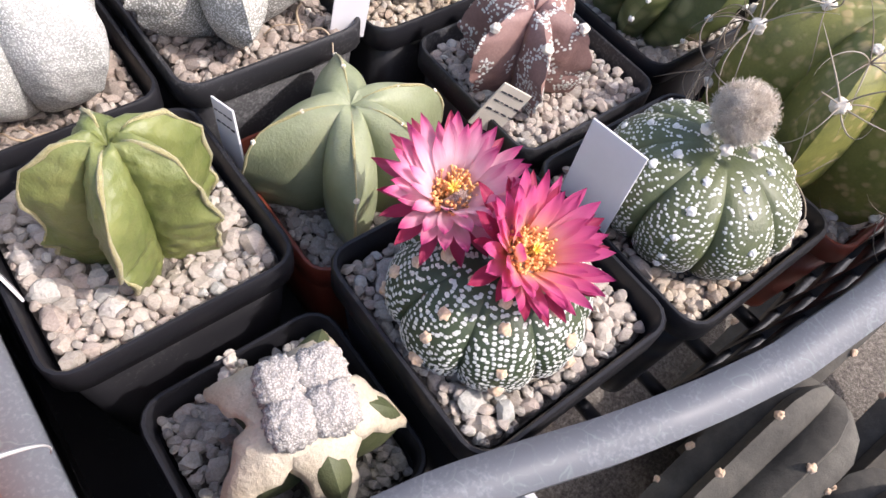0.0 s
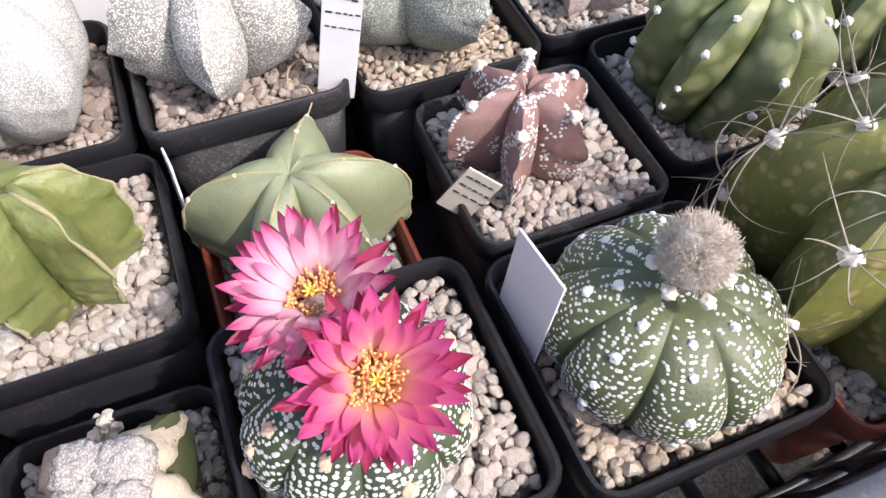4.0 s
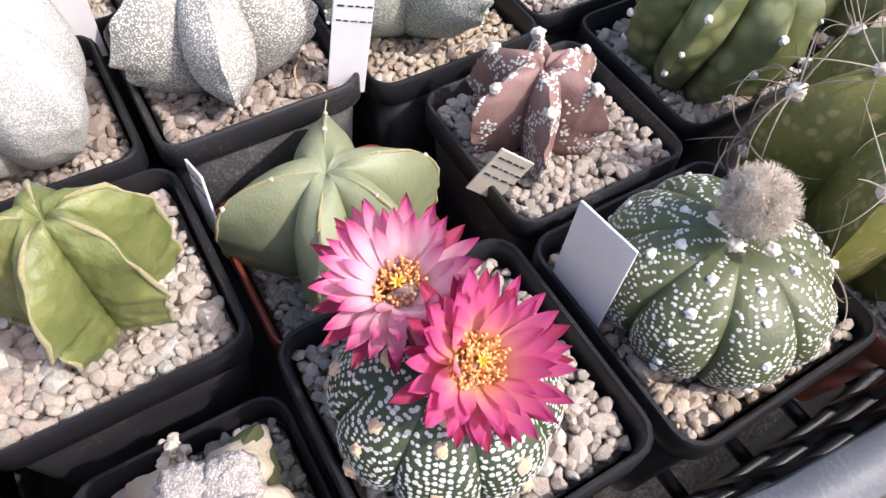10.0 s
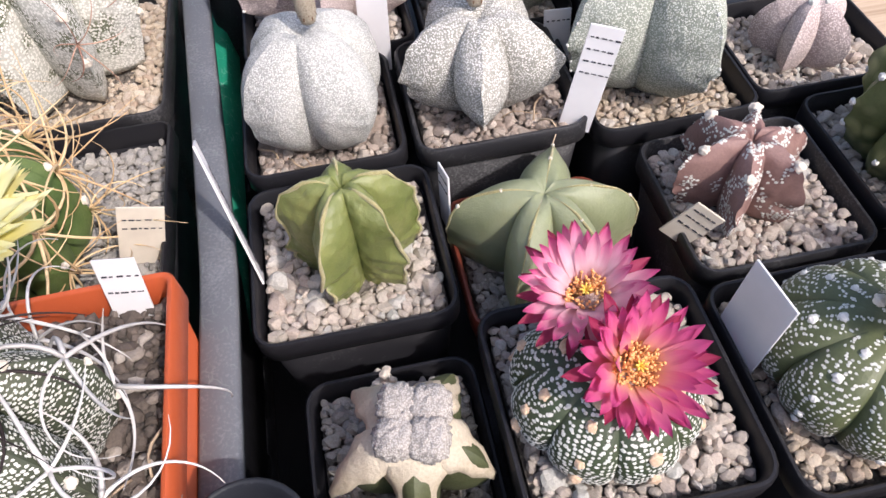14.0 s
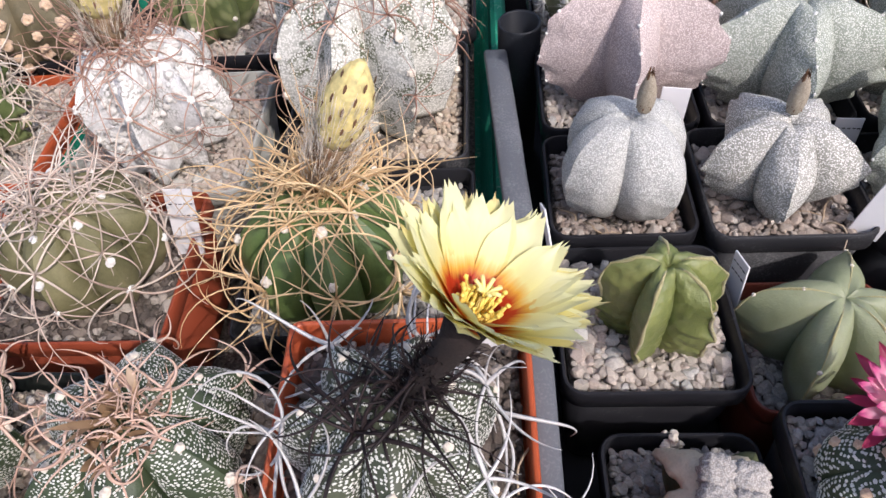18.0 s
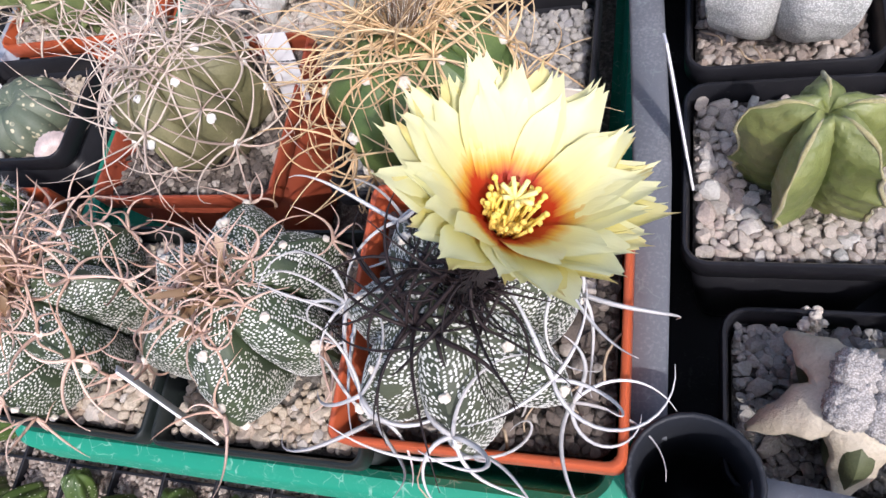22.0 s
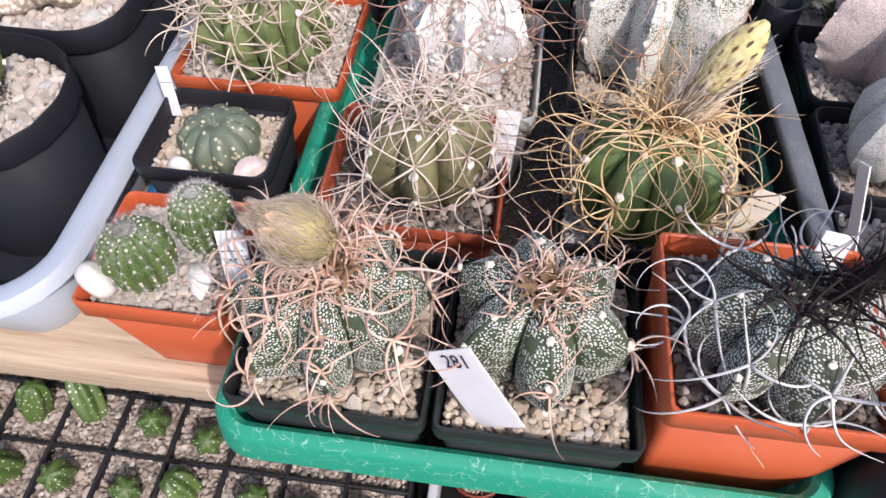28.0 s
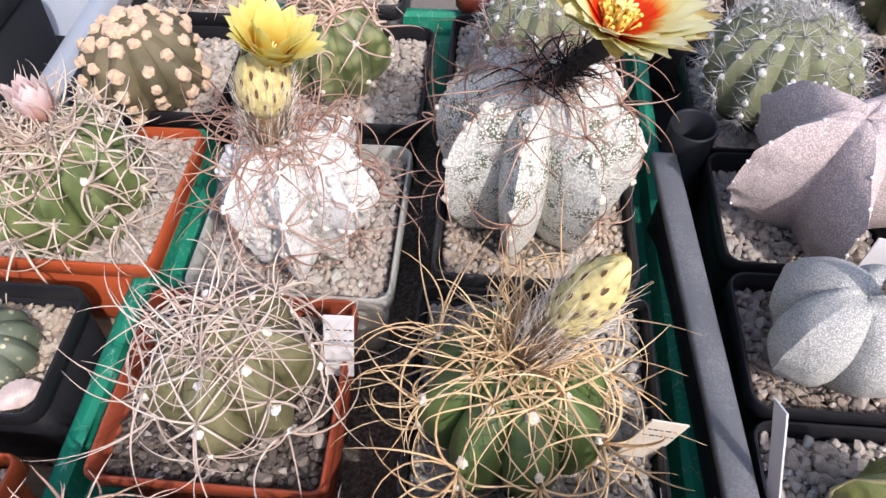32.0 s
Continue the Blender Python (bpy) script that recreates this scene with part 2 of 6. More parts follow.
def petal_mat(name, stops, length, through=0.35, rough=0.5):
    """Colour runs along the petal, from its root to its tip."""
    m, n, l, b = base_mat(name, rough)
    v = coords(n)
    sep = n.new("ShaderNodeSeparateXYZ")
    l.new(v, sep.inputs[0])
    mp = n.new("ShaderNodeMath")
    mp.operation = "DIVIDE"
    l.new(sep.outputs["Y"], mp.inputs[0])
    mp.inputs[1].default_value = length
    mv = n.new("ShaderNodeMapping")
    mv.inputs["Scale"].default_value = (900, 60, 60)
    l.new(v, mv.inputs["Vector"])
    veins = noise_node(n, l, mv.outputs[0], 1.0, 3)
    ad = n.new("ShaderNodeMath")
    ad.operation = "MULTIPLY_ADD"
    l.new(veins, ad.inputs[0])
    ad.inputs[1].default_value = 0.16
    l.new(mp.outputs[0], ad.inputs[2])
    sb = n.new("ShaderNodeMath")
    sb.operation = "SUBTRACT"
    l.new(ad.outputs[0], sb.inputs[0])
    sb.inputs[1].default_value = 0.08
    col = ramp(n, l, sb.outputs[0], stops)
    l.new(col, b.inputs["Base Color"])
    tr = n.new("ShaderNodeBsdfTranslucent")
    l.new(col, tr.inputs["Color"])
    ms = n.new("ShaderNodeMixShader")
    ms.inputs[0].default_value = through
    l.new(b.outputs[0], ms.inputs[1])
    l.new(tr.outputs[0], ms.inputs[2])
    l.new(ms.outputs[0], n["Material Output"].inputs["Surface"])
    bump(n, l, b, veins, 0.35, 0.0003)
    return m


def plain(name, colour, rough=0.6, var=0.12, scale=300):
    m, n, l, b = base_mat(name, rough)
    f = noise_node(n, l, coords(n), scale, 4)
    l.new(mixc(n, l, ramp(n, l, f, BW(0.3, 0.7)), tuple(c * (1 - var) for c in colour), tuple(min(1, c * (1 + var)) for c in colour)), b.inputs["Base Color"])
    bump(n, l, b, f, 0.2, 0.0002)
    return m


def wood_mat():
    m, n, l, b = base_mat("pine_wood", 0.65)
    v = coords(n)
    mp = n.new("ShaderNodeMapping")
    mp.inputs["Scale"].default_value = (9, 210, 210)
    l.new(v, mp.inputs["Vector"])
    f = noise_node(n, l, mp.outputs[0], 1.0, 6, 0.65)
    l.new(ramp(n, l, f, [(0.25, (0.22, 0.14, 0.085)), (0.45, (0.43, 0.32, 0.22)), (0.75, (0.58, 0.46, 0.34))]), b.inputs["Base Color"])
    bump(n, l, b, f, 0.3, 0.0006)
    return m


WOOD = wood_mat()
PAPER = plain("white_label_plastic", (0.74, 0.73, 0.74), 0.45, 0.05, 60)
PAPER_WARM = plain("yellowed_label_plastic", (0.66, 0.60, 0.50), 0.55, 0.1, 90)
INK = plain("dark_ink", (0.03, 0.03, 0.04), 0.6, 0.1)
SHELL = plain("pearly_shell", (0.66, 0.62, 0.56), 0.35, 0.18, 260)
SHELL_PINK = plain("pinkish_shell", (0.62, 0.50, 0.46), 0.35, 0.2, 260)


# ---- mesh helpers ----
def mesh(name, verts, faces, mat, smooth=True):
    me = bpy.data.meshes.new(name)
    me.from_pydata([tuple(v) for v in verts], [], faces)
    me.materials.append(mat)
    if smooth:
        me.polygons.foreach_set("use_smooth", [True] * len(me.polygons))
    me.update()
    return me


def thing(name, at, label, category, group="", turn=0.0):
    """The Empty at the base of a thing."""
    ob = new(name)
    ob.empty_display_size = 0.01
    ob.matrix_basis = Matrix.Translation(at) @ Matrix.Rotation(turn, 4, "Z")
    return tagged(ob, label, category, group)


def part(name, me, parent, label="", m=None, kind=""):
    ob = new(name, me)
    ob.parent = parent
    if m is not None:
        ob.matrix_basis = m
    return tagged(ob, label, kind=kind)


def solo(name, me, at, label, category, group="", m=None, kind=""):
    ob = new(name, me)
    ob.matrix_basis = m if m is not None else Matrix.Translation(at)
    return tagged(ob, label, category, group, kind)


def grid_faces(nu, nv, wrap=True, off=0):
    f = []
    for j in range(nv - 1):
        for i in range(nu if wrap else nu - 1):
            k = (i + 1) % nu
            f.append((off + j * nu + i, off + j * nu + k, off + (j + 1) * nu + k, off + (j + 1) * nu + i))
    return f


def merge(items):
    """Verts and faces of several pieces in one list."""
    vs, fs = [], []
    for v, f in items:
        o = len(vs)
        vs += list(v)
        fs += [tuple(i + o for i in q) for q in f]
    return vs, fs


def box(x0, x1, y0, y1, z0, z1, bevel=0.0):
    bm = bmesh.new()
    bmesh.ops.create_cube(bm, size=1)
    bmesh.ops.scale(bm, vec=(x1 - x0, y1 - y0, z1 - z0), verts=bm.verts)
    bmesh.ops.translate(bm, vec=((x0 + x1) / 2, (y0 + y1) / 2, (z0 + z1) / 2), verts=bm.verts)
    if bevel:
        bmesh.ops.bevel(bm, geom=bm.edges[:], offset=bevel, segments=2, affect="EDGES", profile=0.5)
    bm.verts.index_update()
    out = [v.co.copy() for v in bm.verts], [tuple(v.index for v in f.verts) for f in bm.faces]
    bm.free()
    return out


def rounded(hx, hy, r, z, n=5):
    """A ring of points: a rectangle of half sizes hx, hy with round corners."""
    pts = []
    for cx, cy, a in ((1, 1, 0), (-1, 1, 90), (-1, -1, 180), (1, -1, 270)):
        for k in range(n):
            t = radians(a + 90 * k / (n - 1))
            pts.append((cx * (hx - r) + r * math.cos(t), cy * (hy - r) + r * math.sin(t), z))
    return pts


def loft(rings, cap_first=True, cap_last=True):
    n = len(rings[0])
    vs = [p for r in rings for p in r]
    fs = grid_faces(n, len(rings))
    if cap_first:
        fs.append(tuple(range(n - 1, -1, -1)))
    if cap_last:
        fs.append(tuple(range((len(rings) - 1) * n, len(rings) * n)))
    return vs, fs


def ring(r, z, n=32, cx=0, cy=0):
    return [(cx + r * math.cos(2 * math.pi * k / n), cy + r * math.sin(2 * math.pi * k / n), z) for k in range(n)]


def tube(path, radius, sides=5, taper=None):
    """A tube along a path; radius may shrink to the tip."""
    vs = []
    n = len(path)
    path = [Vector(p) for p in path]
    side = None
    for i, p in enumerate(path):
        d = (path[min(i + 1, n - 1)] - path[max(i - 1, 0)]).normalized()
        if side is None:
            side = d.orthogonal().normalized()
        side = (side - d * side.dot(d)).normalized()
        up = d.cross(side)
        r = radius * (taper(i / (n - 1)) if taper else 1)
        vs += [p + r * (math.cos(2 * math.pi * k / sides) * side + math.sin(2 * math.pi * k / sides) * up) for k in range(sides)]
    fs = grid_faces(sides, n)
    fs += [tuple(range(sides - 1, -1, -1)), tuple(range((n - 1) * sides, n * sides))]
    return vs, fs


# ---- pots ----
def square_pot(name, x0, x1, y0, y1, top, height, mat, label, turn=0.0, lip=0.0014, thick=0.0008, corner=0.0085, band=0.010, taper=0.84):
    """A tapered square pot: body with a thick rim band, open inside."""
    cx, cy, hx, hy = (x0 + x1) / 2, (y0 + y1) / 2, (x1 - x0) / 2, (y1 - y0) / 2
    pot = thing(name, (cx, cy, top - height), label, "plant pot", turn=radians(turn))
    h = height

    def rr(s, z, inset=0.0):
        k = taper + (1 - taper) * s
        return rounded((hx - lip) * k - inset, (hy - lip) * k - inset, max(corner * k - inset, 0.002), z)

    body = [rr(0, 0.0), rr(0.02, 0.0025), rr(1 - band / h, h - band), rr(1 - band / h, h - band, thick), rr(0.05, 0.004, thick)]
    part("body", mesh("pot_body", *loft(body, True, True), mat), pot)
    o = lambda d, z: rounded(hx - d, hy - d, max(corner - d, 0.003), z)
    rim = [o(lip, h - band), o(0.0006, h - band), o(0, h - band + 0.0007), o(0, h - 0.0009), o(0.0007, h), o(lip + thick - 0.0006, h), o(lip + thick, h - 0.0008), o(lip + thick + 0.0008, h - band)]
    rv, rf = loft(rim, False, False)
    n = len(rim[0])
    rf += [(7 * n + i, 7 * n + (i + 1) % n, (i + 1) % n, i) for i in range(n)]
    rim_me = mesh("pot_rim", rv, rf, mat)
    rim_me.set_sharp_from_angle(angle=radians(50))
    part("rim", rim_me, pot)
    return pot


# ---- gravel ----
def stone_meshes(mat, tag, count=9, seed=3):
    rng = random.Random(seed)
    out = []
    for k in range(count):
        bm = bmesh.new()
        bmesh.ops.create_icosphere(bm, subdivisions=2, radius=1)
        off = Vector((rng.uniform(0, 50), rng.uniform(0, 50), rng.uniform(0, 50)))
        sq = Vector((1, rng.uniform(0.70, 0.98), rng.uniform(0.60, 0.85)))
        cuts = [(Vector((rng.gauss(0, 1), rng.gauss(0, 1), rng.gauss(0, 1))).normalized(), rng.uniform(0.60, 0.84)) for _ in range(11)]
        for v in bm.verts:
            d = v.co.normalized()
            r = 1.06 + 0.22 * noise.noise(d * 1.4 + off)
            for c, far in cuts:
                r = min(r, far / max(d.dot(c), 0.05))
            r *= 1 + 0.05 * noise.noise(d * 4.5 + off)
            v.co = Vector((d.x * r * sq.x, d.y * r * sq.y, d.z * r * sq.z))
        vs, fs = [v.co.copy() for v in bm.verts], [tuple(v.index for v in f.verts) for f in bm.faces]
        bm.free()
        out.append((mesh("stone_" + tag, vs, fs, mat, False), vs, fs))
    return out


STONES = {"pale": stone_meshes(STONE, "pale"), "warm": stone_meshes(STONE_WARM, "warm"), "dark": stone_meshes(STONE_DARK, "dark"), "grey": stone_meshes(STONE_GREY, "grey"), "soil": stone_meshes(STONE_SOIL, "soil")}


SINGLE = 135


def grit_shape(seed):
    """A small angular chip."""
    rng = random.Random(seed)
    bm = bmesh.new()
    bmesh.ops.create_icosphere(bm, subdivisions=1, radius=1)
    for v in bm.verts:
        v.co *= rng.uniform(0.75, 1.1)
        v.co.y *= 0.8
    out = [v.co.copy() for v in bm.verts], [tuple(v.index for v in f.verts) for f in bm.faces]
    bm.free()
    return out


GRIT = {k: grit_shape(i) for i, k in enumerate(STONES)}


def gravel(x0, x1, y0, y1, z, kind, label, keep_out=(), size=(0.0022, 0.0040), singles=True, turn=0.0, seed=1, gap=0.56, bed=0.004, round_=False, round_r=0.008):
    """Loose stones on a bed of grit. keep_out: discs (x, y, r) where plants stand."""
    rng = random.Random(seed)
    cx, cy, hx, hy = (x0 + x1) / 2, (y0 + y1) / 2, (x1 - x0) / 2, (y1 - y0) / 2
    bed_ob = thing("gravel", (cx, cy, z), label, "gravel", turn=radians(turn))
    if round_:
        rings = [ring(hx, -bed * 2), ring(hx, -bed), ring(hx * 0.5, -bed * 0.8), ring(0.001, -bed * 0.6)]
    else:
        rings = [rounded(hx, hy, round_r, -bed * 2.4), rounded(hx, hy, round_r, -bed), rounded(hx * 0.5, hy * 0.5, 0.004, -bed * 0.8), rounded(0.001, 0.001, 0.0005, -bed * 0.7)]
    part("bed", mesh("gravel_bed", *loft(rings), SOIL), bed_ob)
    grit, (gm, gvs, gfs) = [], STONES[kind][0]
    GV, GF = GRIT[kind]
    for _ in range(int(620 * (hx * hy * 4) / 0.0036)):
        x, y, r = rng.uniform(-hx, hx) * 0.97, rng.uniform(-hy, hy) * 0.97, rng.uniform(0.0009, 0.0019)
        if round_ and x * x + y * y > (hx * 0.95) ** 2:
            continue
        if math.hypot(max(0, abs(x) - hx + round_r), max(0, abs(y) - hy + round_r)) > round_r - 0.001:
            continue
        m = Matrix.Translation((x, y, rng.uniform(-0.0044, -0.0028))) @ Euler((rng.uniform(0, 6), rng.uniform(0, 6), rng.uniform(0, 6))).to_matrix().to_4x4() @ Matrix.Scale(r, 4)
        grit.append(([m @ v for v in GV], GF))
    part("grit", mesh("grit", *merge(grit), gm.materials[0], False), bed_ob, kind="stuff")
    placed, cell = [], {}
    step = size[1] * 2
    tries = int(11000 * (hx * hy * 4) / 0.0045)
    pile = []
    ca, sa = math.cos(radians(turn)), math.sin(radians(turn))
    for _ in range(tries):
        x, y = rng.uniform(-hx, hx), rng.uniform(-hy, hy)
        r = size[0] * 0.75 + (size[1] * 0.88 - size[0] * 0.75) * rng.random() ** 1.5
        if round_ and x * x + y * y > (hx - r) ** 2:
            continue
        if abs(x) > hx - r * 0.8 or abs(y) > hy - r * 0.8:
            continue
        if round_r > 0.02 and math.hypot(max(0, abs(x) - hx + round_r), max(0, abs(y) - hy + round_r)) > round_r - r:
            continue
        wx, wy = cx + ca * x - sa * y, cy + sa * x + ca * y
        if any((wx - a) ** 2 + (wy - b) ** 2 < (c - 0.001) ** 2 for a, b, c in keep_out):
            continue
        key = (int(x // step), int(y // step))
        near = [q for i in (-1, 0, 1) for j in (-1, 0, 1) for q in cell.get((key[0] + i, key[1] + j), ())]
        if any((x - a) ** 2 + (y - b) ** 2 < ((r + c) * gap) ** 2 for a, b, c in near):
            continue
        cell.setdefault(key, []).append((x, y, r))
        placed.append((x, y, r))
    used = 0
    for x, y, r in placed:
        me, vs, fs = rng.choice(STONES[kind])
        m = Matrix.Translation((x, y, rng.uniform(-0.0022, 0.0008) - 0.001)) @ Euler((rng.uniform(-0.7, 0.7), rng.uniform(-0.7, 0.7), rng.uniform(0, 6.3))).to_matrix().to_4x4() @ Matrix.Diagonal((r * rng.uniform(1.0, 1.5), r * 1.12, r * 1.12, 1))
        if singles and used < SINGLE:
            used += 1
            part("stone", me, bed_ob, m=m)
        else:
            pile.append(([m @ v for v in vs], fs))
    if pile:
        part("loose_stones", mesh("gravel_pile", *merge(pile), STONES[kind][0][0].materials[0], False), bed_ob, kind="stuff")
    return bed_ob


# ---- cactus bodies ----
def ribbed(n, R, H, depth, q=1.2, belly=0.45, base=0.62, dip=0.0, lift=0.0, nu=20, nv=26, twist=0.0, wob=0.0, seed=0, crest=0.0, flat=2.0, sides=None, angles=None, pleat=0.0, bulge=None, scallop=0.0, lump=0.0, tuck=2.2):
    """Verts and faces of a ribbed body. Height H above its base; depth: how deep the grooves cut; q: shape of the rib's side.
    dip: sunken crown; lift: rib tops rising over the crown; crest: sharper edge. sides: per-rib length factors.
    bulge: the ribs are wedges with faces that swell by this share; scallop: notched rib edges."""
    vs = []
    total = n * nu
    for j in range(nv):
        u = j / (nv - 1)
        if u < belly:
            s = 1 - u / belly
            r = 1 - (1 - base) * s ** tuck
            z = H * belly * (1 - s) * 1.0
        else:
            t = (u - belly) / (1 - belly) * math.pi / 2
            r = max(math.cos(t), 0.0) ** (2 / flat)
            z = H * belly + H * (1 - belly) * math.sin(t) ** (2 / flat)
        z -= dip * H * max(0, 1 - r * 2.2) ** 2
        for i in range(total):
            a = 2 * math.pi * i / total
            if angles:
                lo, hi = angles[i // nu], angles[(i // nu + 1) % n] + (360 if i // nu == n - 1 else 0)
                a = radians(lo + (hi - lo) * (i % nu) / nu)
            ph = (i % nu) / nu
            f = 1 - abs(2 * ph - 1)
            rib = int(((i + nu / 2) % total) // nu)
            d = depth
            k = 1 - d * f ** q
            if crest:
                k += crest * max(0, 1 - f * 5) ** 1.2
            if sides:
                w = (1 - f)
                k *= 1 + (sides[rib % len(sides)] - 1) * w
            rr = R * r * k
            if bulge is not None:
                first, left = i // nu, ph < 0.5
                lo = radians(angles[first])
                hi = radians(angles[(first + 1) % n] + (360 if first == n - 1 else 0))
                own = first if left else (first + 1) % n
                tip_r = R * r * (sides[own] if sides else 1)
                near = Vector((math.cos(lo if left else hi), math.sin(lo if left else hi))) * tip_r
                far = Vector((math.cos((lo + hi) / 2), math.sin((lo + hi) / 2))) * R * r * (1 - d)
                w = far - near
                swell = Vector((-w.y, w.x)) * (-1 if left else 1)
                spot = near + w * f + swell * bulge * 4 * f * (1 - f) * (0.6 + 0.8 * f)
                rr, a = spot.length, math.atan2(spot.y, spot.x)
                rr *= 1 + scallop * max(0.0, 1 - 4 * f) * math.sin(u * 34 + 1.7 * own + 2.5 * noise.noise(Vector((own * 3.3, u * 6, seed))))
            zz = z + lift * H * (1 - f) ** 1.5 * math.sin(math.pi * min(1, r * 1.0)) * (u ** 1.5)
            aa = a + twist * u
            if wob:
                w = noise.noise(Vector((math.cos(a) * 1.7, math.sin(a) * 1.7, u * 2.5 + seed)))
                w += 0.4 * noise.noise(Vector((math.cos(a) * 5, math.sin(a) * 5, u * 7 + seed)))
                rr *= 1 + wob * w
                zz += wob * 0.25 * H * noise.noise(Vector((math.cos(a) * 2.1 + 7, math.sin(a) * 2.1, u * 2 + seed)))
            if pleat:
                e = (1 - f) ** 1.6
                fold = math.sin(u * 21 + rib * 2.1 + seed + 2.2 * noise.noise(Vector((rib * 3.1, u * 5, seed))))
                rr *= 1 + pleat * (e * (0.22 * fold + 0.9 * noise.noise(Vector((rib * 5.3 + seed, u * 13, 0)))) + 0.30 * math.sin(math.pi * f) * noise.noise(Vector((ph * 4 + rib * 2, u * 11 + f * 5, seed))))
                aa += pleat * 0.9 * e * noise.noise(Vector((rib * 7.7, u * 7, seed + 3)))
            if lump:
                rr += lump * R * f ** 0.5 * (noise.noise(Vector((math.cos(a) * rr * 330, math.sin(a) * rr * 330, zz * 330 + seed))) + 0.5 * noise.noise(Vector((math.cos(a) * rr * 800, math.sin(a) * rr * 800, zz * 800 + seed))))
            vs.append((rr * math.cos(aa), rr * math.sin(aa), zz))
    fs = grid_faces(total, nv)
    fs.append(tuple(range(total - 1, -1, -1)))
    return vs, fs


def sharpen(me, n, nu, nv):
    """Rib edges and the grooves between ribs stay crisp."""
    total = n * nu
    for e in me.edges:
        i, j = e.vertices
        if i % total == j % total and (i % nu == 0 or i % nu == nu // 2):
            e.use_edge_sharp = True


def on_rib(vs, n, nu, nv, rib, u):
    """A place on a rib's edge and the way out from it."""
    total = n * nu
    j = min(nv - 2, max(1, round(u * (nv - 1))))
    g = lambda jj, ii: Vector(vs[jj * total + ii % total])
    i = rib * nu
    p = g(j, i)
    out = (g(j, i + 3) - g(j, i - 3)).cross(g(j + 1, i) - g(j - 1, i))
    if out.length < 1e-12:
        out = Vector((0, 0, 1))
    out.normalize()
    if out.dot(Vector((p.x, p.y, 0.3 * p.length))) < 0:
        out = -out
    return p, out


def on_body(vs, total, nv, i, j):
    """A place on the body between its mesh points, its way out and the way round the body."""
    j = min(max(j, 0.6), nv - 1.6)
    i0, j0 = math.floor(i), math.floor(j)
    fi, fj = i - i0, j - j0
    g = lambda a, b: Vector(vs[b * total + a % total])
    lower, upper = g(i0, j0).lerp(g(i0 + 1, j0), fi), g(i0, j0 + 1).lerp(g(i0 + 1, j0 + 1), fi)
    along = (g(i0 + 1, j0) - g(i0, j0)) + (g(i0 + 1, j0 + 1) - g(i0, j0 + 1))
    rise = upper - lower
    out = along.cross(rise)
    if out.length < 1e-14:
        return None
    return lower.lerp(upper, fj), out.normalized(), along.normalized(), rise.length


def fleck(p, out, along, r, long=1.0, rng=random, dome=0.35):
    """A small raised scale of wool: a low cone with an uneven rim."""
    up = out.cross(along)
    pts = [p + out * 0.00003 + r * rng.uniform(0.75, 1.2) * (math.cos(k * math.pi / 3) * along * long + math.sin(k * math.pi / 3) * up) for k in range(6)]
    return pts + [p + out * (0.00008 + r * dome)], [(k, (k + 1) % 6, 6) for k in range(6)]


def dot_rows(ob, vs, n, nu, nv, mat, r, gap, slope=0.0, long=1.0, u0=0.05, u1=0.985, edge=0.46, keel=0.03, drop=0.12, thin=0.0, seed=1, row=None):
    """Rows of wool flecks that run slantwise down both faces of every rib."""
    rng = random.Random(seed)
    total, items = n * nu, []
    row = row or gap
    for rib in range(n):
        j = u0 * (nv - 1)
        while j < u1 * (nv - 1):
            at = on_body(vs, total, nv, rib * nu, j)
            j += row / max(at[3] if at else row, 1e-5)
            for side in (-1, 1):
                ph = keel + rng.uniform(0, 0.03)
                while ph < edge:
                    here = on_body(vs, total, nv, rib * nu + side * ph * nu, j - slope * ph * nv + rng.uniform(-0.12, 0.12))
                    if here is None:
                        break
                    p, out, along, _ = here
                    wide = (Vector(on_body(vs, total, nv, rib * nu + side * (ph + 0.03) * nu, j)[0]) - Vector(on_body(vs, total, nv, rib * nu + side * ph * nu, j)[0])).length
                    ph += 0.03 * gap * long / max(wide, gap * 0.12) * rng.uniform(0.85, 1.2)
                    if rng.random() < drop or noise.noise(p * 130 + Vector((seed, 0, 0))) < thin - 0.5 or p.length < gap * 2:
                        continue
                    items.append(fleck(p, out, along, r * rng.uniform(0.65, 1.2), long, rng))
    part("wool_fleck", mesh("wool_fleck", *merge(items), mat), ob, "tiny white woolly flecks", kind="stuff")


def stand(p, out, spin=0.0, s=1.0):
    return Matrix.Translation(p) @ Vector(out).to_track_quat("Z", "Y").to_matrix().to_4x4() @ Matrix.Rotation(spin, 4, "Z") @ Matrix.Scale(s, 4)


def blob(r, squash=0.7, rough_=0.18, seed=0, sub=2):
    bm = bmesh.new()
    bmesh.ops.create_icosphere(bm, subdivisions=sub, radius=r)
    for v in bm.verts:
        v.co *= 1 + rough_ * noise.noise(v.co / r * 1.7 + Vector((seed, 0, 0)))
        v.co.z *= squash
    out = [v.co.copy() for v in bm.verts], [tuple(v.index for v in f.verts) for f in bm.faces]
    bm.free()
    return out


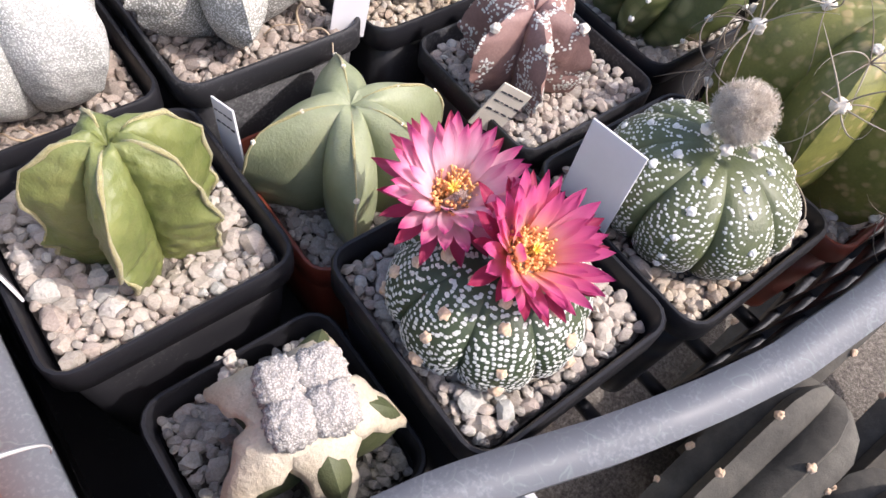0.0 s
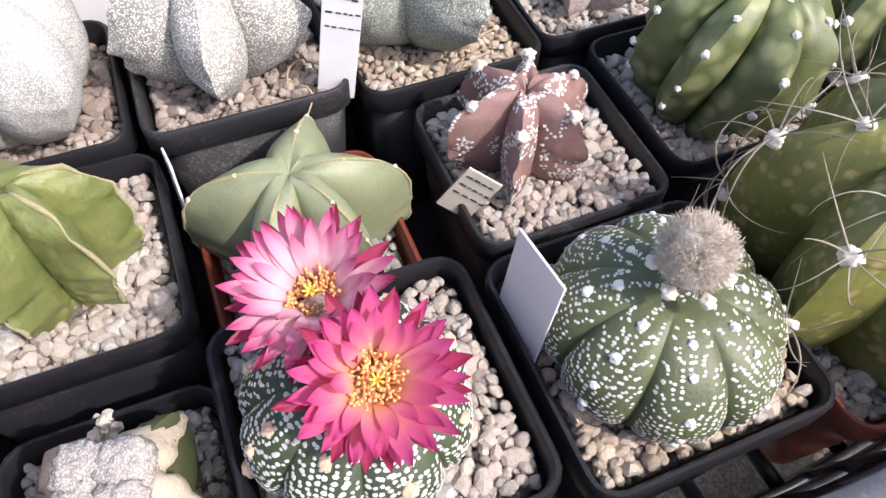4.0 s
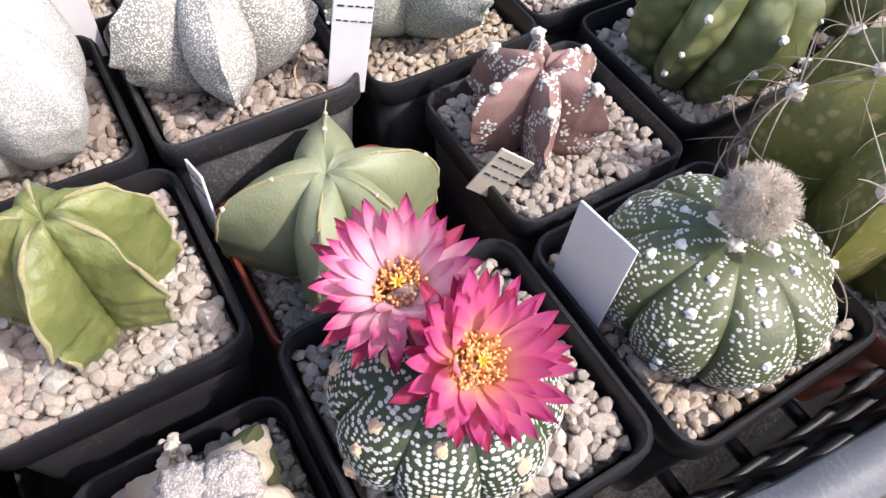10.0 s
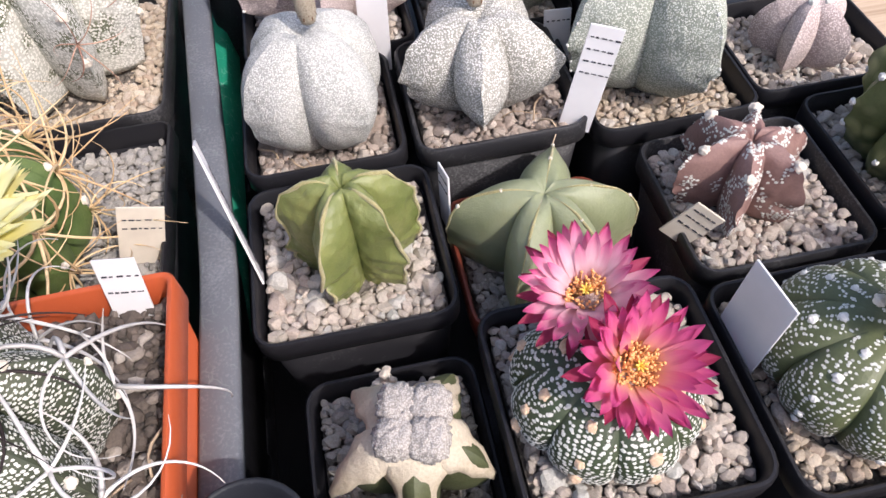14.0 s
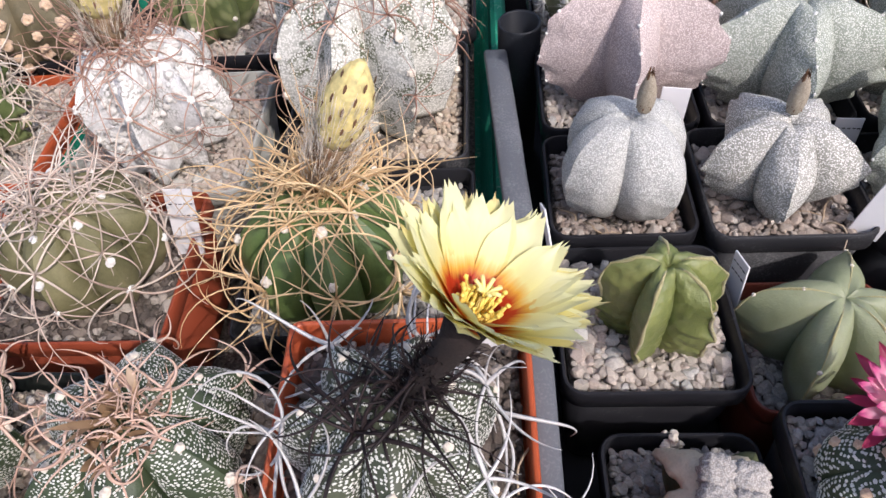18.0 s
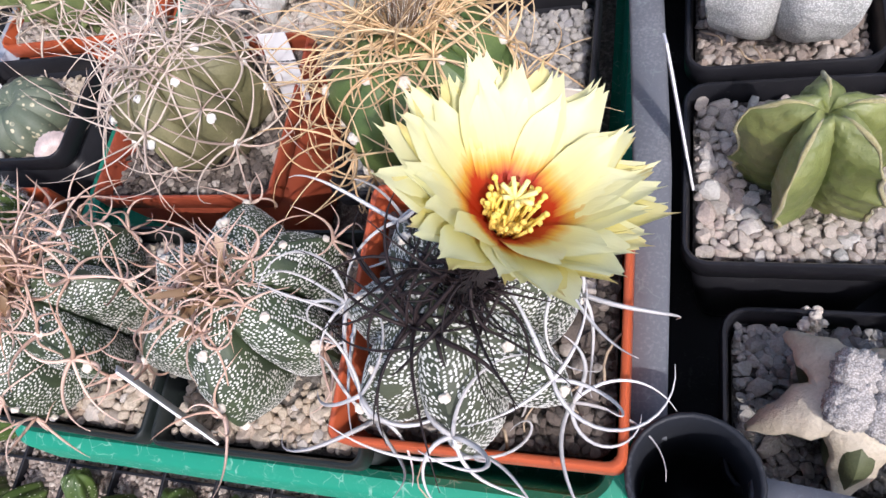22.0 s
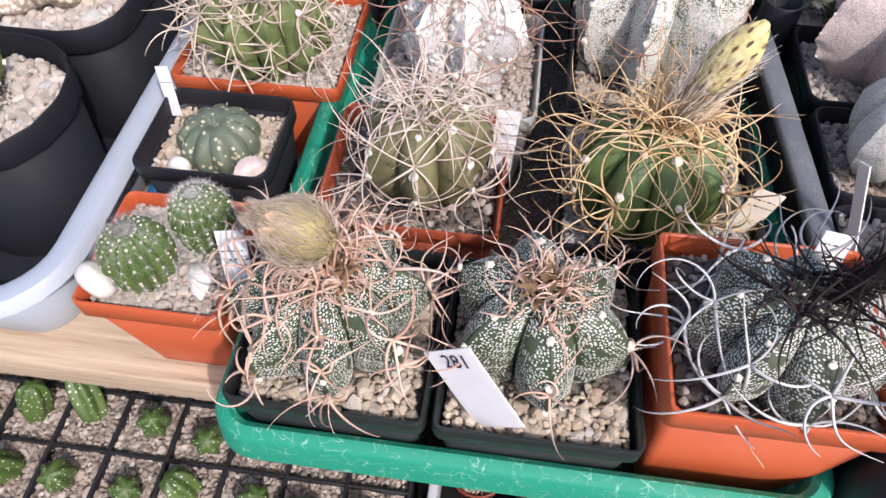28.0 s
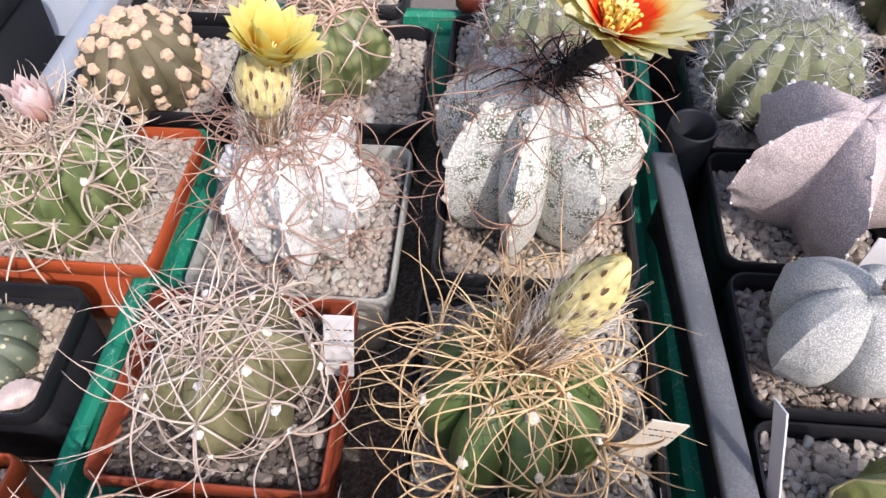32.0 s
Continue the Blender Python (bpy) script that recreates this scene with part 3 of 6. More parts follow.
def spine_cluster(rng, count, length, spread=(50, 85), curl=0.6, radius=0.0003, segs=7, centre=0, wild=0.4, sides=4):
    """One areole's spines, standing on the origin and pointing up."""
    items = []
    for k in range(count + centre):
        az = 2 * math.pi * (k + rng.uniform(-0.3, 0.3)) / max(count, 1)
        polar = radians(rng.uniform(*spread)) if k < count else radians(rng.uniform(0, 30))
        d = Vector((math.sin(polar) * math.cos(az), math.sin(polar) * math.sin(az), math.cos(polar)))
        axis = Vector((0, 0, 1)).cross(d)
        axis = (axis if axis.length > 1e-4 else Vector((1, 0, 0))).normalized()
        axis = (axis + wild * Vector((rng.gauss(0, 1), rng.gauss(0, 1), rng.gauss(0, 1)))).normalized()
        L = length * rng.uniform(0.65, 1.2)
        bend = curl * rng.uniform(0.3, 1.5) * rng.choice((1, 1, 1, -1))
        p, path = Vector((0, 0, 0)), [Vector((0, 0, 0))]
        for s in range(segs):
            p = p + d * L / segs
            path.append(p.copy())
            d = Matrix.Rotation(bend / segs, 3, axis) @ d
        items.append(tube(path, radius * rng.uniform(0.8, 1.25), sides, lambda t: 1.0 - 0.85 * t ** 1.4))
    return items


def spine_set(tag, mat, variants, **kw):
    """Several areoles' worth of spines: each a list of (mesh, verts, faces)."""
    rng = random.Random(hash_of(tag))
    return [[(mesh("spine_" + tag, v, f, mat), v, f) for v, f in spine_cluster(rng, **kw)] for _ in range(variants)]


SPINES_OF, REST_OF = {}, {}


def add_spines(ob, cluster, m, most=230):
    """Spines of one areole as parts of ob; those past the limit are kept for one joined part."""
    for me, v, f in cluster:
        SPINES_OF[ob.name] = SPINES_OF.get(ob.name, 0) + 1
        if SPINES_OF[ob.name] <= most:
            part("spine", me, ob, m=m)
        else:
            REST_OF.setdefault((ob.name, me.materials[0].name), []).append(([m @ Vector(p) for p in v], f))


def join_rest():
    for (name_, mat_), items in REST_OF.items():
        part("spine_tangle", mesh("spine_tangle", *merge(items), bpy.data.materials[mat_]), bpy.data.objects[name_], kind="stuff")


def hash_of(text):
    return sum((i + 1) * ord(c) for i, c in enumerate(text))


WOOL_WHITE = wool_mat("white_wool", (0.60, 0.57, 0.52), (0.86, 0.84, 0.80))
TUFT_MAT = {"cream": wool_mat("cream_tuft", (0.62, 0.53, 0.42), (0.82, 0.76, 0.66), scale=2.2), "white": wool_mat("white_tuft", (0.68, 0.66, 0.61), (0.86, 0.84, 0.80), scale=2.2), "tan": wool_mat("tan_tuft", (0.52, 0.34, 0.21), (0.74, 0.55, 0.39), scale=2.2)}
TUFT = {k: [mesh("areole", *blob(1, 0.8, 0.45, v, 3), m) for v in range(3)] for k, m in TUFT_MAT.items()}


def cactus(at, label, mat, n, R, H, depth, tufts=None, tuft_r=0.0014, tuft_rows=(), spines=None, spine_rows=(), spin=0.0, tilt=(0, 0), category="cactus", spine_scale=1.0, jitter=0.15, tuft_every=1, seed=1, name="cactus", most=230, crisp=True, **shape):
    """A ribbed cactus: body, woolly areoles and spine clusters along its ribs."""
    rng = random.Random(seed * 7 + 1)
    nu, nv = shape.setdefault("nu", 16), shape.setdefault("nv", 24)
    ob = thing(name, at, label, category)
    ob.matrix_basis = Matrix.Translation(at) @ Euler((radians(tilt[0]), radians(tilt[1]), radians(spin))).to_matrix().to_4x4()
    vs, fs = ribbed(n, R, H, depth, seed=seed, **shape)
    me = mesh("cactus_body", vs, fs, mat)
    if crisp:
        sharpen(me, n, nu, nv)
    part("body", me, ob)
    for rib in range(n):
        for u in tuft_rows if tufts else ():
            p, out = on_rib(vs, n, nu, nv, rib, u + rng.uniform(-0.015, 0.015))
            part("areole", rng.choice(TUFT[tufts]), ob, m=stand(p, out, rng.uniform(0, 6), tuft_r * rng.uniform(0.75, 1.25)))
        for u in spine_rows if spines else ():
            p, out = on_rib(vs, n, nu, nv, rib, u + rng.uniform(-0.02, 0.02))
            out = (out + jitter * Vector((rng.gauss(0, 1), rng.gauss(0, 1), rng.gauss(0, 1)))).normalized()
            add_spines(ob, rng.choice(spines), stand(p, out, rng.uniform(0, 6), spine_scale * rng.uniform(0.8, 1.15)), most)
    return ob, vs


def petal(L, W, tip=0.35, cup=0.25, arch=0.2, notch=0.0, nu=11, nv=7, fold=0.15, ragged=0.0, seed=0):
    """A petal along +Y: root narrow, broadest past the middle, pointed tip; ragged: frayed outer rim."""
    vs = []
    rng = random.Random(seed)
    fray = [rng.uniform(-1, 1) for _ in range(nv)]
    fray[nv // 2] = 1.6
    for j in range(nu):
        t = j / (nu - 1)
        w = W / 2 * (0.35 + 0.65 * math.sin(math.pi * min(1, t / 0.62) / 2)) * (1 if t < 0.62 else max(0.03, 1 - ((t - 0.62) / 0.38) ** (1.3 + tip)))
        if ragged:
            w = max(w, W * 0.16 * (1 if t < 1 else 0.8))
        for i in range(nv):
            s = 2 * i / (nv - 1) - 1
            y = t * L - notch * L * abs(s) * max(0, t - 0.9) * 3 + ragged * L * fray[i] * max(0, t - 0.8) * 5
            vs.append((s * w * (1 + 0.4 * ragged * rng.uniform(-1, 1)), y, L * (cup * t * t - arch * t) + fold * w * s * s + 0.012 * L * math.sin(3 * s + 7 * t + seed) * t))
    return vs, grid_faces(nv, nu, False)


def flower(parent, at, normal, L, rings, mats, stamen_mat, pistil_mat, W=0.3, stamens=60, seed=1, label="", centre_r=0.2, name="petal", tip=0.35, cup=-0.2, arch=-0.14, ragged=0.0, lobes=0.08, jitter=6):
    """Rings of petals on a receptacle, with stamens and a split pistil. rings: (count, opening degrees, length factor, material)."""
    rng = random.Random(seed)
    base = Matrix.Translation(at) @ Vector(normal).to_track_quat("Z", "Y").to_matrix().to_4x4()
    fl = new("flower")
    fl.parent = parent
    fl.empty_display_size = 0.005
    fl.matrix_basis = base
    tagged(fl, label)
    for count, opening, f, mat in rings:
        shapes = [mesh("petal", *petal(L * f, L * f * W * rng.uniform(0.9, 1.1), tip, cup, arch + rng.uniform(-0.06, 0.06), 0.0, ragged=ragged, seed=count * 10 + v), mat) for v in range(4)]
        for k in range(count):
            az = 2 * math.pi * (k + rng.uniform(-0.18, 0.18)) / count + opening
            m = Matrix.Rotation(az, 4, "Z") @ Matrix.Translation((0, L * centre_r * 0.5, 0)) @ Matrix.Rotation(radians(opening + rng.uniform(-jitter, jitter)), 4, "X") @ Matrix.Rotation(radians(rng.uniform(-9, 9)), 4, "Y") @ Matrix.Scale(rng.uniform(0.88, 1.08), 4)
            part(name, rng.choice(shapes), fl, m=m)
    items = []
    for k in range(stamens):
        az, rad = rng.uniform(0, 6.283), L * centre_r * rng.uniform(0.25, 1.25)
        h = L * rng.uniform(0.16, 0.34)
        p0 = Vector((rad * 0.6 * math.cos(az), rad * 0.6 * math.sin(az), 0))
        p1 = Vector((rad * 1.05 * math.cos(az + 0.2), rad * 1.05 * math.sin(az + 0.2), h))
        items.append(tube([p0, (p0 + p1) / 2 + Vector((rng.gauss(0, 0.02), rng.gauss(0, 0.02), 0.03)) * L, p1], L * 0.014, 4))
        bv, bf = blob(L * 0.024, 1.1, 0.5, k, 1)
        items.append(([v + p1 for v in bv], bf))
    items.append(loft([ring(L * centre_r * 0.42, 0.0, 20), ring(L * centre_r * 0.66, L * 0.07, 20), ring(L * 0.02, L * 0.08, 20)]))
    part("stamen_tuft", mesh("stamen_tuft", *merge(items), stamen_mat), fl, kind="stuff")
    items = [tube([(0, 0, 0), (0, 0, L * 0.30)], L * 0.02, 6)]
    for k in range(7):
        az = 2 * math.pi * k / 7
        items.append(tube([(0, 0, L * 0.29), (L * lobes * 0.6 * math.cos(az), L * lobes * 0.6 * math.sin(az), L * 0.37), (L * lobes * math.cos(az), L * lobes * math.sin(az), L * 0.40)], L * (0.006 + 0.1 * lobes), 6))
    part("pistil", mesh("pistil", *merge(items), pistil_mat), fl)
    return fl


def plate(w, h, t=0.0008):
    """A thin label, standing on its lower edge, facing -Y."""
    return box(-w / 2, w / 2, -t / 2, t / 2, 0, h, 0.0002)


def bars(label_ob, w, rows, seed, ink=0.00022, x0=-0.4, x1=0.4):
    """Handwriting too small to read: strokes on the label's face."""
    rng = random.Random(seed)
    for z in rows:
        items = []
        x = x0 * w
        while x < x1 * w:
            l = rng.uniform(0.0010, 0.0022)
            items.append(box(x, x + l, -0.00062, -0.0004, z - ink * rng.uniform(0.5, 1.6), z + ink * rng.uniform(0.5, 1.6)))
            x += l + rng.uniform(0.0005, 0.0012)
        part("written_line", mesh("written_line", *merge(items), INK, False), label_ob)


def plant_label(foot, top, face, w, text_rows=(), mat=None, seed=1, label="white plastic plant label stuck in gravel", point=False):
    """A flat label from its foot to its top edge's middle, facing the given way."""
    foot, top = Vector(foot), Vector(top)
    up = (top - foot).normalized()
    back = -Vector(face)
    back = (back - up * back.dot(up)).normalized()
    m = Matrix.Translation(foot) @ Matrix((back.cross(up), back, up)).transposed().to_4x4()
    ob = new("plant_label")
    ob.matrix_basis = m
    ob.empty_display_size = 0.005
    tagged(ob, label, "plant label")
    part("plate", mesh("label_plate", *plate(w, (top - foot).length), mat or PAPER, False), ob)
    if text_rows:
        bars(ob, w, text_rows, seed)
    return ob


def lettering(parent, text, size, m, mat=INK):
    cu = bpy.data.curves.new("writing", "FONT")
    cu.body, cu.size, cu.align_x, cu.align_y, cu.extrude = text, size, "CENTER", "CENTER", 0.00006
    tmp = bpy.data.objects.new("writing", cu)
    scene.collection.objects.link(tmp)
    me = bpy.data.meshes.new_from_object(tmp.evaluated_get(bpy.context.evaluated_depsgraph_get()))
    bpy.data.objects.remove(tmp)
    me.materials.clear()
    me.materials.append(mat)
    return part("writing", me, parent, m=m)


# ---- ground, shelf and board ----
gv = [(-30, -30, -0.75), (30, -30, -0.75), (30, 30, -0.75), (-30, 30, -0.75)]
solo("ground", mesh("ground", gv, [(0, 1, 2, 3)], SOIL), (0, 0, 0), "", "ground", m=Matrix.Identity(4), kind="structure")
solo("bench_board", mesh("board", *box(-1.1, 1.2, -0.034, 0.055, -0.022, 0.0, 0.002), WOOD), (0, 0, 0), "light pine board under the pots and trays", "board", m=Matrix.Identity(4))
solo("bench_board", mesh("board", *box(-1.1, 1.2, 0.062, 0.16, -0.022, 0.0, 0.002), WOOD), (0, 0, 0), "light pine board under the pots and trays", "board", m=Matrix.Identity(4))
solo("bench_board", mesh("board", *box(-1.1, 1.2, 0.167, 0.44, -0.022, 0.0, 0.002), WOOD), (0, 0, 0), "light pine board under the pots and trays", "board", m=Matrix.Identity(4))
solo("shelf_board", mesh("board", *box(-1.1, 1.2, -0.45, 0.5, -0.20, -0.185, 0.002), SOIL), (0, 0, 0), "dirty lower shelf board in the shade", "board", m=Matrix.Identity(4))

bench = thing("plant_bench", (0.0, 0.2, -0.75), "plain wooden frame carrying the boards and the lower shelf", "bench")
bm_ = bench.matrix_basis.inverted()
for x in (-1.05, 0.0, 1.12):
    for y in (-0.02, 0.40):
        part("leg", mesh("leg", *box(x, x + 0.045, y, y + 0.03, -0.75, -0.022, 0.002), WOOD), bench, m=bm_)
    part("bearer", mesh("bearer", *box(x, x + 0.045, -0.44, 0.49, -0.235, -0.20, 0.002), WOOD), bench, m=bm_)
    part("front_leg", mesh("leg", *box(x, x + 0.045, -0.44, -0.41, -0.75, -0.235, 0.002), WOOD), bench, m=bm_)

# ---- green tray ----
def tray(name, x0, x1, y0, y1, top, bottom, mat, label, category, lip=0.012, depth=0.014, corner=0.022, slope=0.012):
    cx, cy, hx, hy = (x0 + x1) / 2, (y0 + y1) / 2, (x1 - x0) / 2, (y1 - y0) / 2
    ob = thing(name, (cx, cy, bottom), label, category)
    h = top - bottom
    o = lambda d, z: rounded(hx - d, hy - d, max(corner - d, 0.006), z, 8)
    r = [o(lip + 0.001, h - depth * 0.9), o(0.0016, h - depth), o(0.0, h - depth + 0.001), o(0.0022, h - 0.0022), o(0.0040, h - 0.0003), o(lip * 0.75, h + 0.0005), o(lip, h - 0.002), o(lip + 0.002, h - depth)]
    me = mesh("tray_rim", *loft(r, False, False), mat)
    me.set_sharp_from_angle(angle=radians(38))
    part("rim", me, ob)
    w = [o(lip + slope, 0), o(lip + slope - 0.002, 0.002), o(lip, h - depth * 0.8), o(lip + 0.002, h - depth * 0.8), o(lip + slope + 0.001, 0.003)]
    part("wall", mesh("tray_wall", *loft(w), mat), ob)
    return ob


tray("green_tray", -0.281, -0.010, -0.083, 0.36, 0.064, 0.001, GREEN, "scratched bright green plastic tray holding flowering cacti", "tray", lip=0.011, depth=0.019, slope=0.007)

green = bpy.data.objects["green_tray"]
# added dark sheet: stands in for the deep shade between the close-set pots
part("tray_bottom", mesh("tray_bottom", *box(-0.258, -0.033, -0.058, 0.335, 0.0045, 0.0065, 0.0005), SOIL), green, "dark sheet on the tray bottom standing in for deep shade", green.matrix_basis.inverted())

# ---- black crate ----
crate = thing("crate", (0.15, 0.06, 0.004), "black slatted plastic crate with weathered grey rail, full of pots", "crate")
cm = Matrix.Translation((-0.15, -0.06, -0.004))


def side_strip(xa, xb, z0, z1, y0=-0.055, y1=0.185, n=25):
    """A strip along the crate's side, which bulges outwards towards the back."""
    rings = []
    for k in range(n):
        y = y0 + (y1 - y0) * k / (n - 1)
        d = -0.010 * max(0.0, (y - 0.03) / 0.17) ** 1.1
        e = 0.0012
        rings.append([(xa + d, y, z0), (xb + d, y, z0), (xb + d, y, z1 - e), (xb + d - e, y, z1), (xa + d + e, y, z1), (xa + d, y, z1 - e)])
    return loft(rings)


part("side_rail", mesh("rail", *side_strip(-0.0155, -0.0030, 0.0865, 0.091, y1=0.205), GREY_RAIL), crate, "weathered grey top rail", cm)
part("side_panel", mesh("panel", *side_strip(-0.0130, -0.0100, 0.03, 0.0865), BLACK), crate, m=cm)
part("side_panel", mesh("panel", *box(-0.0150, -0.0115, -0.055, 0.42, 0.006, 0.022, 0.0006), BLACK_DUSTY), crate, m=cm)
for k in range(9):
    y = -0.05 + 0.028 * k
    part("side_slat", mesh("slat", *box(-0.0152, -0.0108, y, y + 0.012, 0.02, 0.034, 0.0006), BLACK), crate, m=cm)


def corner_tube(x, y, top, bottom, r):
    rings = [ring(r * 0.92, bottom, 28, x, y), ring(r, top, 28, x, y), ring(r - 0.0006, top + 0.0008, 28, x, y), ring(r - 0.0016, top, 28, x, y), ring(r - 0.0018, bottom + 0.01, 28, x, y)]
    return loft(rings, True, True)


part("corner_tube", mesh("tube", *corner_tube(0.0035, -0.0675, 0.114, 0.012, 0.0165), DUSTY_GREY), crate, "hollow corner post of the crate", cm)
part("corner_tube", mesh("tube", *corner_tube(-0.006, 0.216, 0.100, 0.006, 0.012), DUSTY_GREY), crate, "hollow corner post of the crate", cm)
# the front side bows outwards
FRONT = [(0.016, -0.0690), (0.04, -0.0715), (0.062, -0.0760), (0.082, -0.0825), (0.1016, -0.0892), (0.128, -0.0962), (0.1527, -0.1012), (0.193, -0.1045), (0.235, -0.1050), (0.29, -0.1010), (0.34, -0.0930)]


def front_at(x):
    for (a, b), (c, d) in zip(FRONT, FRONT[1:]):
        if x <= c:
            return b + (d - b) * (x - a) / (c - a)
    return FRONT[-1][1]


def bowed(z0, z1, out0, out1, thick, xa=0.018, xb=0.33, n=40):
    """A strip that follows the bowed front, from z0 to z1, set out by out0 below and out1 above."""
    vs = []
    for k in range(n):
        x = xa + (xb - xa) * k / (n - 1)
        y = front_at(x)
        vs += [(x, y - out0, z0), (x, y - out1, z1), (x, y - out1 + thick, z1 + 0.0004), (x, y - out0 + thick, z0)]
    fs = grid_faces(4, n)
    fs += [(3, 2, 1, 0), tuple(4 * (n - 1) + i for i in range(4))]
    return vs, fs


part("front_rail", mesh("front_rail", *bowed(0.090, 0.0995, 0.0045, 0.0055, 0.0115), GREY_RAIL), crate, "weathered grey bowed front rail", cm)
for z0, z1, i0, i1 in ((0.064, 0.077, -0.0042, -0.0025), (0.044, 0.056, -0.0078, -0.006), (0.022, 0.034, -0.0115, -0.010), (0.004, 0.014, -0.016, -0.014)):
    part("front_band", mesh("band", *bowed(z0, z1, i0, i1, 0.003), DUSTY_GREY), crate, m=cm)
part("front_plate", mesh("plate", *bowed(0.008, 0.072, -0.014, -0.003, 0.002, 0.016, 0.050, 8), DUSTY_GREY), crate, "solid plate beside the corner post", cm)
for k in range(10):
    x = 0.058 + 0.031 * k
    y = front_at(x)
    vs = [(x + dx + 0.010 * (0.1 - z) * (-1 if k % 2 else 1), y + 0.17 * (0.095 - z) + dy, z) for z in (0.008, 0.092) for dx, dy in ((-0.0028, 0), (0.0028, 0), (0.0028, 0.0035), (-0.0028, 0.0035))]
    part("front_slat", mesh("slat", vs, grid_faces(4, 2) + [(3, 2, 1, 0), (4, 5, 6, 7)], DUSTY_GREY, False), crate, m=cm)
part("floor_panel", mesh("panel", *box(-0.012, 0.33, -0.055, 0.42, 0.004, 0.007, 0.0008), BLACK), crate, m=cm)
for k in range(11):
    x = 0.03 + 0.029 * k
    part("floor_bar", mesh("bar", *tube([(x, -0.055, 0.006), (x, front_at(x) + 0.016, 0.008)], 0.003, 6), BLACK), crate, m=cm)

# ---- pots of the crate ----


def potted(key, x0, x1, y0, y1, top, height, mat, pot_label, kind, gravel_label, keep, drop=0.009, size=(0.0020, 0.0038), singles=True, turn=0.0, name="plant_pot", **kw):
    square_pot(name, x0, x1, y0, y1, top, height, mat, pot_label, turn, **kw)
    e = 0.0040
    gravel(x0 + e, x1 - e, y0 + e, y1 - e, top - drop, kind, gravel_label, keep, (size[0], size[1] * 1.12), singles, turn, seed=hash_of(key), round_r=max(0.006, kw.get("corner", 0.0085) - 0.004))


BP = "black square plastic pot with dusty rim"
potted("nudum_left", 0.0, 0.070, 0.0, 0.070, 0.085, 0.072, BLACK, BP, "pale", "pale pumice gravel around a green star cactus", [(0.036, 0.034, 0.017)], 0.0045, size=(0.0022, 0.0046))
potted("nudum_right", 0.0735, 0.138, 0.000, 0.062, 0.068, 0.06, BROWN_POT, "red-brown plastic pot hidden under a green star cactus", "grey", "grey gravel under a green star cactus", [(0.106, 0.036, 0.022)], 0.006, singles=False)
potted("flowering", 0.0715, 0.1430, -0.0755, -0.005, 0.0915, 0.078, BLACK, BP, "pale", "pale gravel around a flowering speckled cactus", [(0.102, -0.042, 0.025)], 0.0045, size=(0.0022, 0.0048))
potted("asterias", 0.1475, 0.2200, -0.0815, -0.009, 0.086, 0.075, BLACK, BP, "warm", "cream gravel around a round speckled cactus", [(0.181, -0.047, 0.027)], 0.0040, size=(0.0022, 0.0048))
potted("brown", 0.1535, 0.2225, -0.0025, 0.0645, 0.079, 0.068, BLACK_DUSTY, "black square pot with white lime marks on its rim", "pale", "pale gravel around a purple-brown star cactus", [(0.187, 0.034, 0.019)], 0.0035, size=(0.0022, 0.0044))
potted("star", 0.0125, 0.0705, -0.066, -0.008, 0.0715, 0.058, BLACK, "small black square pot set low in the crate", "grey", "grey gravel around a pale horned cactus", [(0.048, -0.040, 0.016)], 0.0045, size=(0.0020, 0.0040))
potted("white_left", 0.0005, 0.0645, 0.0715, 0.137, 0.089, 0.076, BLACK, BP, "dark", "brown gritty soil around a white bishop's cap cactus", [(0.033, 0.100, 0.018)], 0.007, size=(0.0018, 0.0038))
potted("white_mid", 0.0675, 0.1370, 0.0675, 0.137, 0.0905, 0.077, BLACK_DUSTY, BP, "dark", "brown gritty soil around a white bishop's cap cactus", [(0.099, 0.102, 0.016)], 0.006, size=(0.0018, 0.0038))
potted("white_right", 0.1400, 0.2100, 0.067, 0.137, 0.084, 0.072, BLACK, BP, "warm", "brown gritty gravel with dry roots around a white cactus", [(0.172, 0.107, 0.017)], 0.007, size=(0.0018, 0.0036))
potted("ribbed_green", 0.2265, 0.2965, 0.003, 0.072, 0.080, 0.07, BLACK, BP, "pale", "pale gravel around a ribbed green cactus", [(0.258, 0.036, 0.022)], 0.006)
potted("curly", 0.2245, 0.2970, -0.090, -0.012, 0.074, 0.06, BROWN_POT, "red-brown plastic pot under a curly-spined cactus", "pale", "pale gravel under a curly-spined green cactus", [(0.256, -0.048, 0.028)], 0.006, singles=False)
potted("pink", 0.002, 0.080, 0.142, 0.212, 0.087, 0.075, BLACK, BP, "pale", "pale gravel around a pinkish-grey cactus", [(0.046, 0.176, 0.016)], 0.008)
potted("greygreen", 0.0835, 0.155, 0.142, 0.212, 0.086, 0.075, BLACK, BP, "pale", "pale gravel around a grey-green cactus", [(0.122, 0.172, 0.02)], 0.008, singles=False)
potted("far_right", 0.158, 0.228, 0.142, 0.212, 0.086, 0.075, BLACK, BP, "pale", "pale gravel around a dusty cactus", [(0.19, 0.178, 0.016)], 0.008, singles=False)
potted("far_corner", 0.213, 0.283, 0.076, 0.139, 0.080, 0.07, BLACK, BP, "pale", "pale gravel with a dry brown cactus", [(0.246, 0.106, 0.012)], 0.006, singles=False)
potted("far_edge", 0.300, 0.365, 0.000, 0.066, 0.080, 0.07, BLACK, BP, "pale", "pale gravel with small cactus", [(0.33, 0.034, 0.018)], 0.006, singles=False)

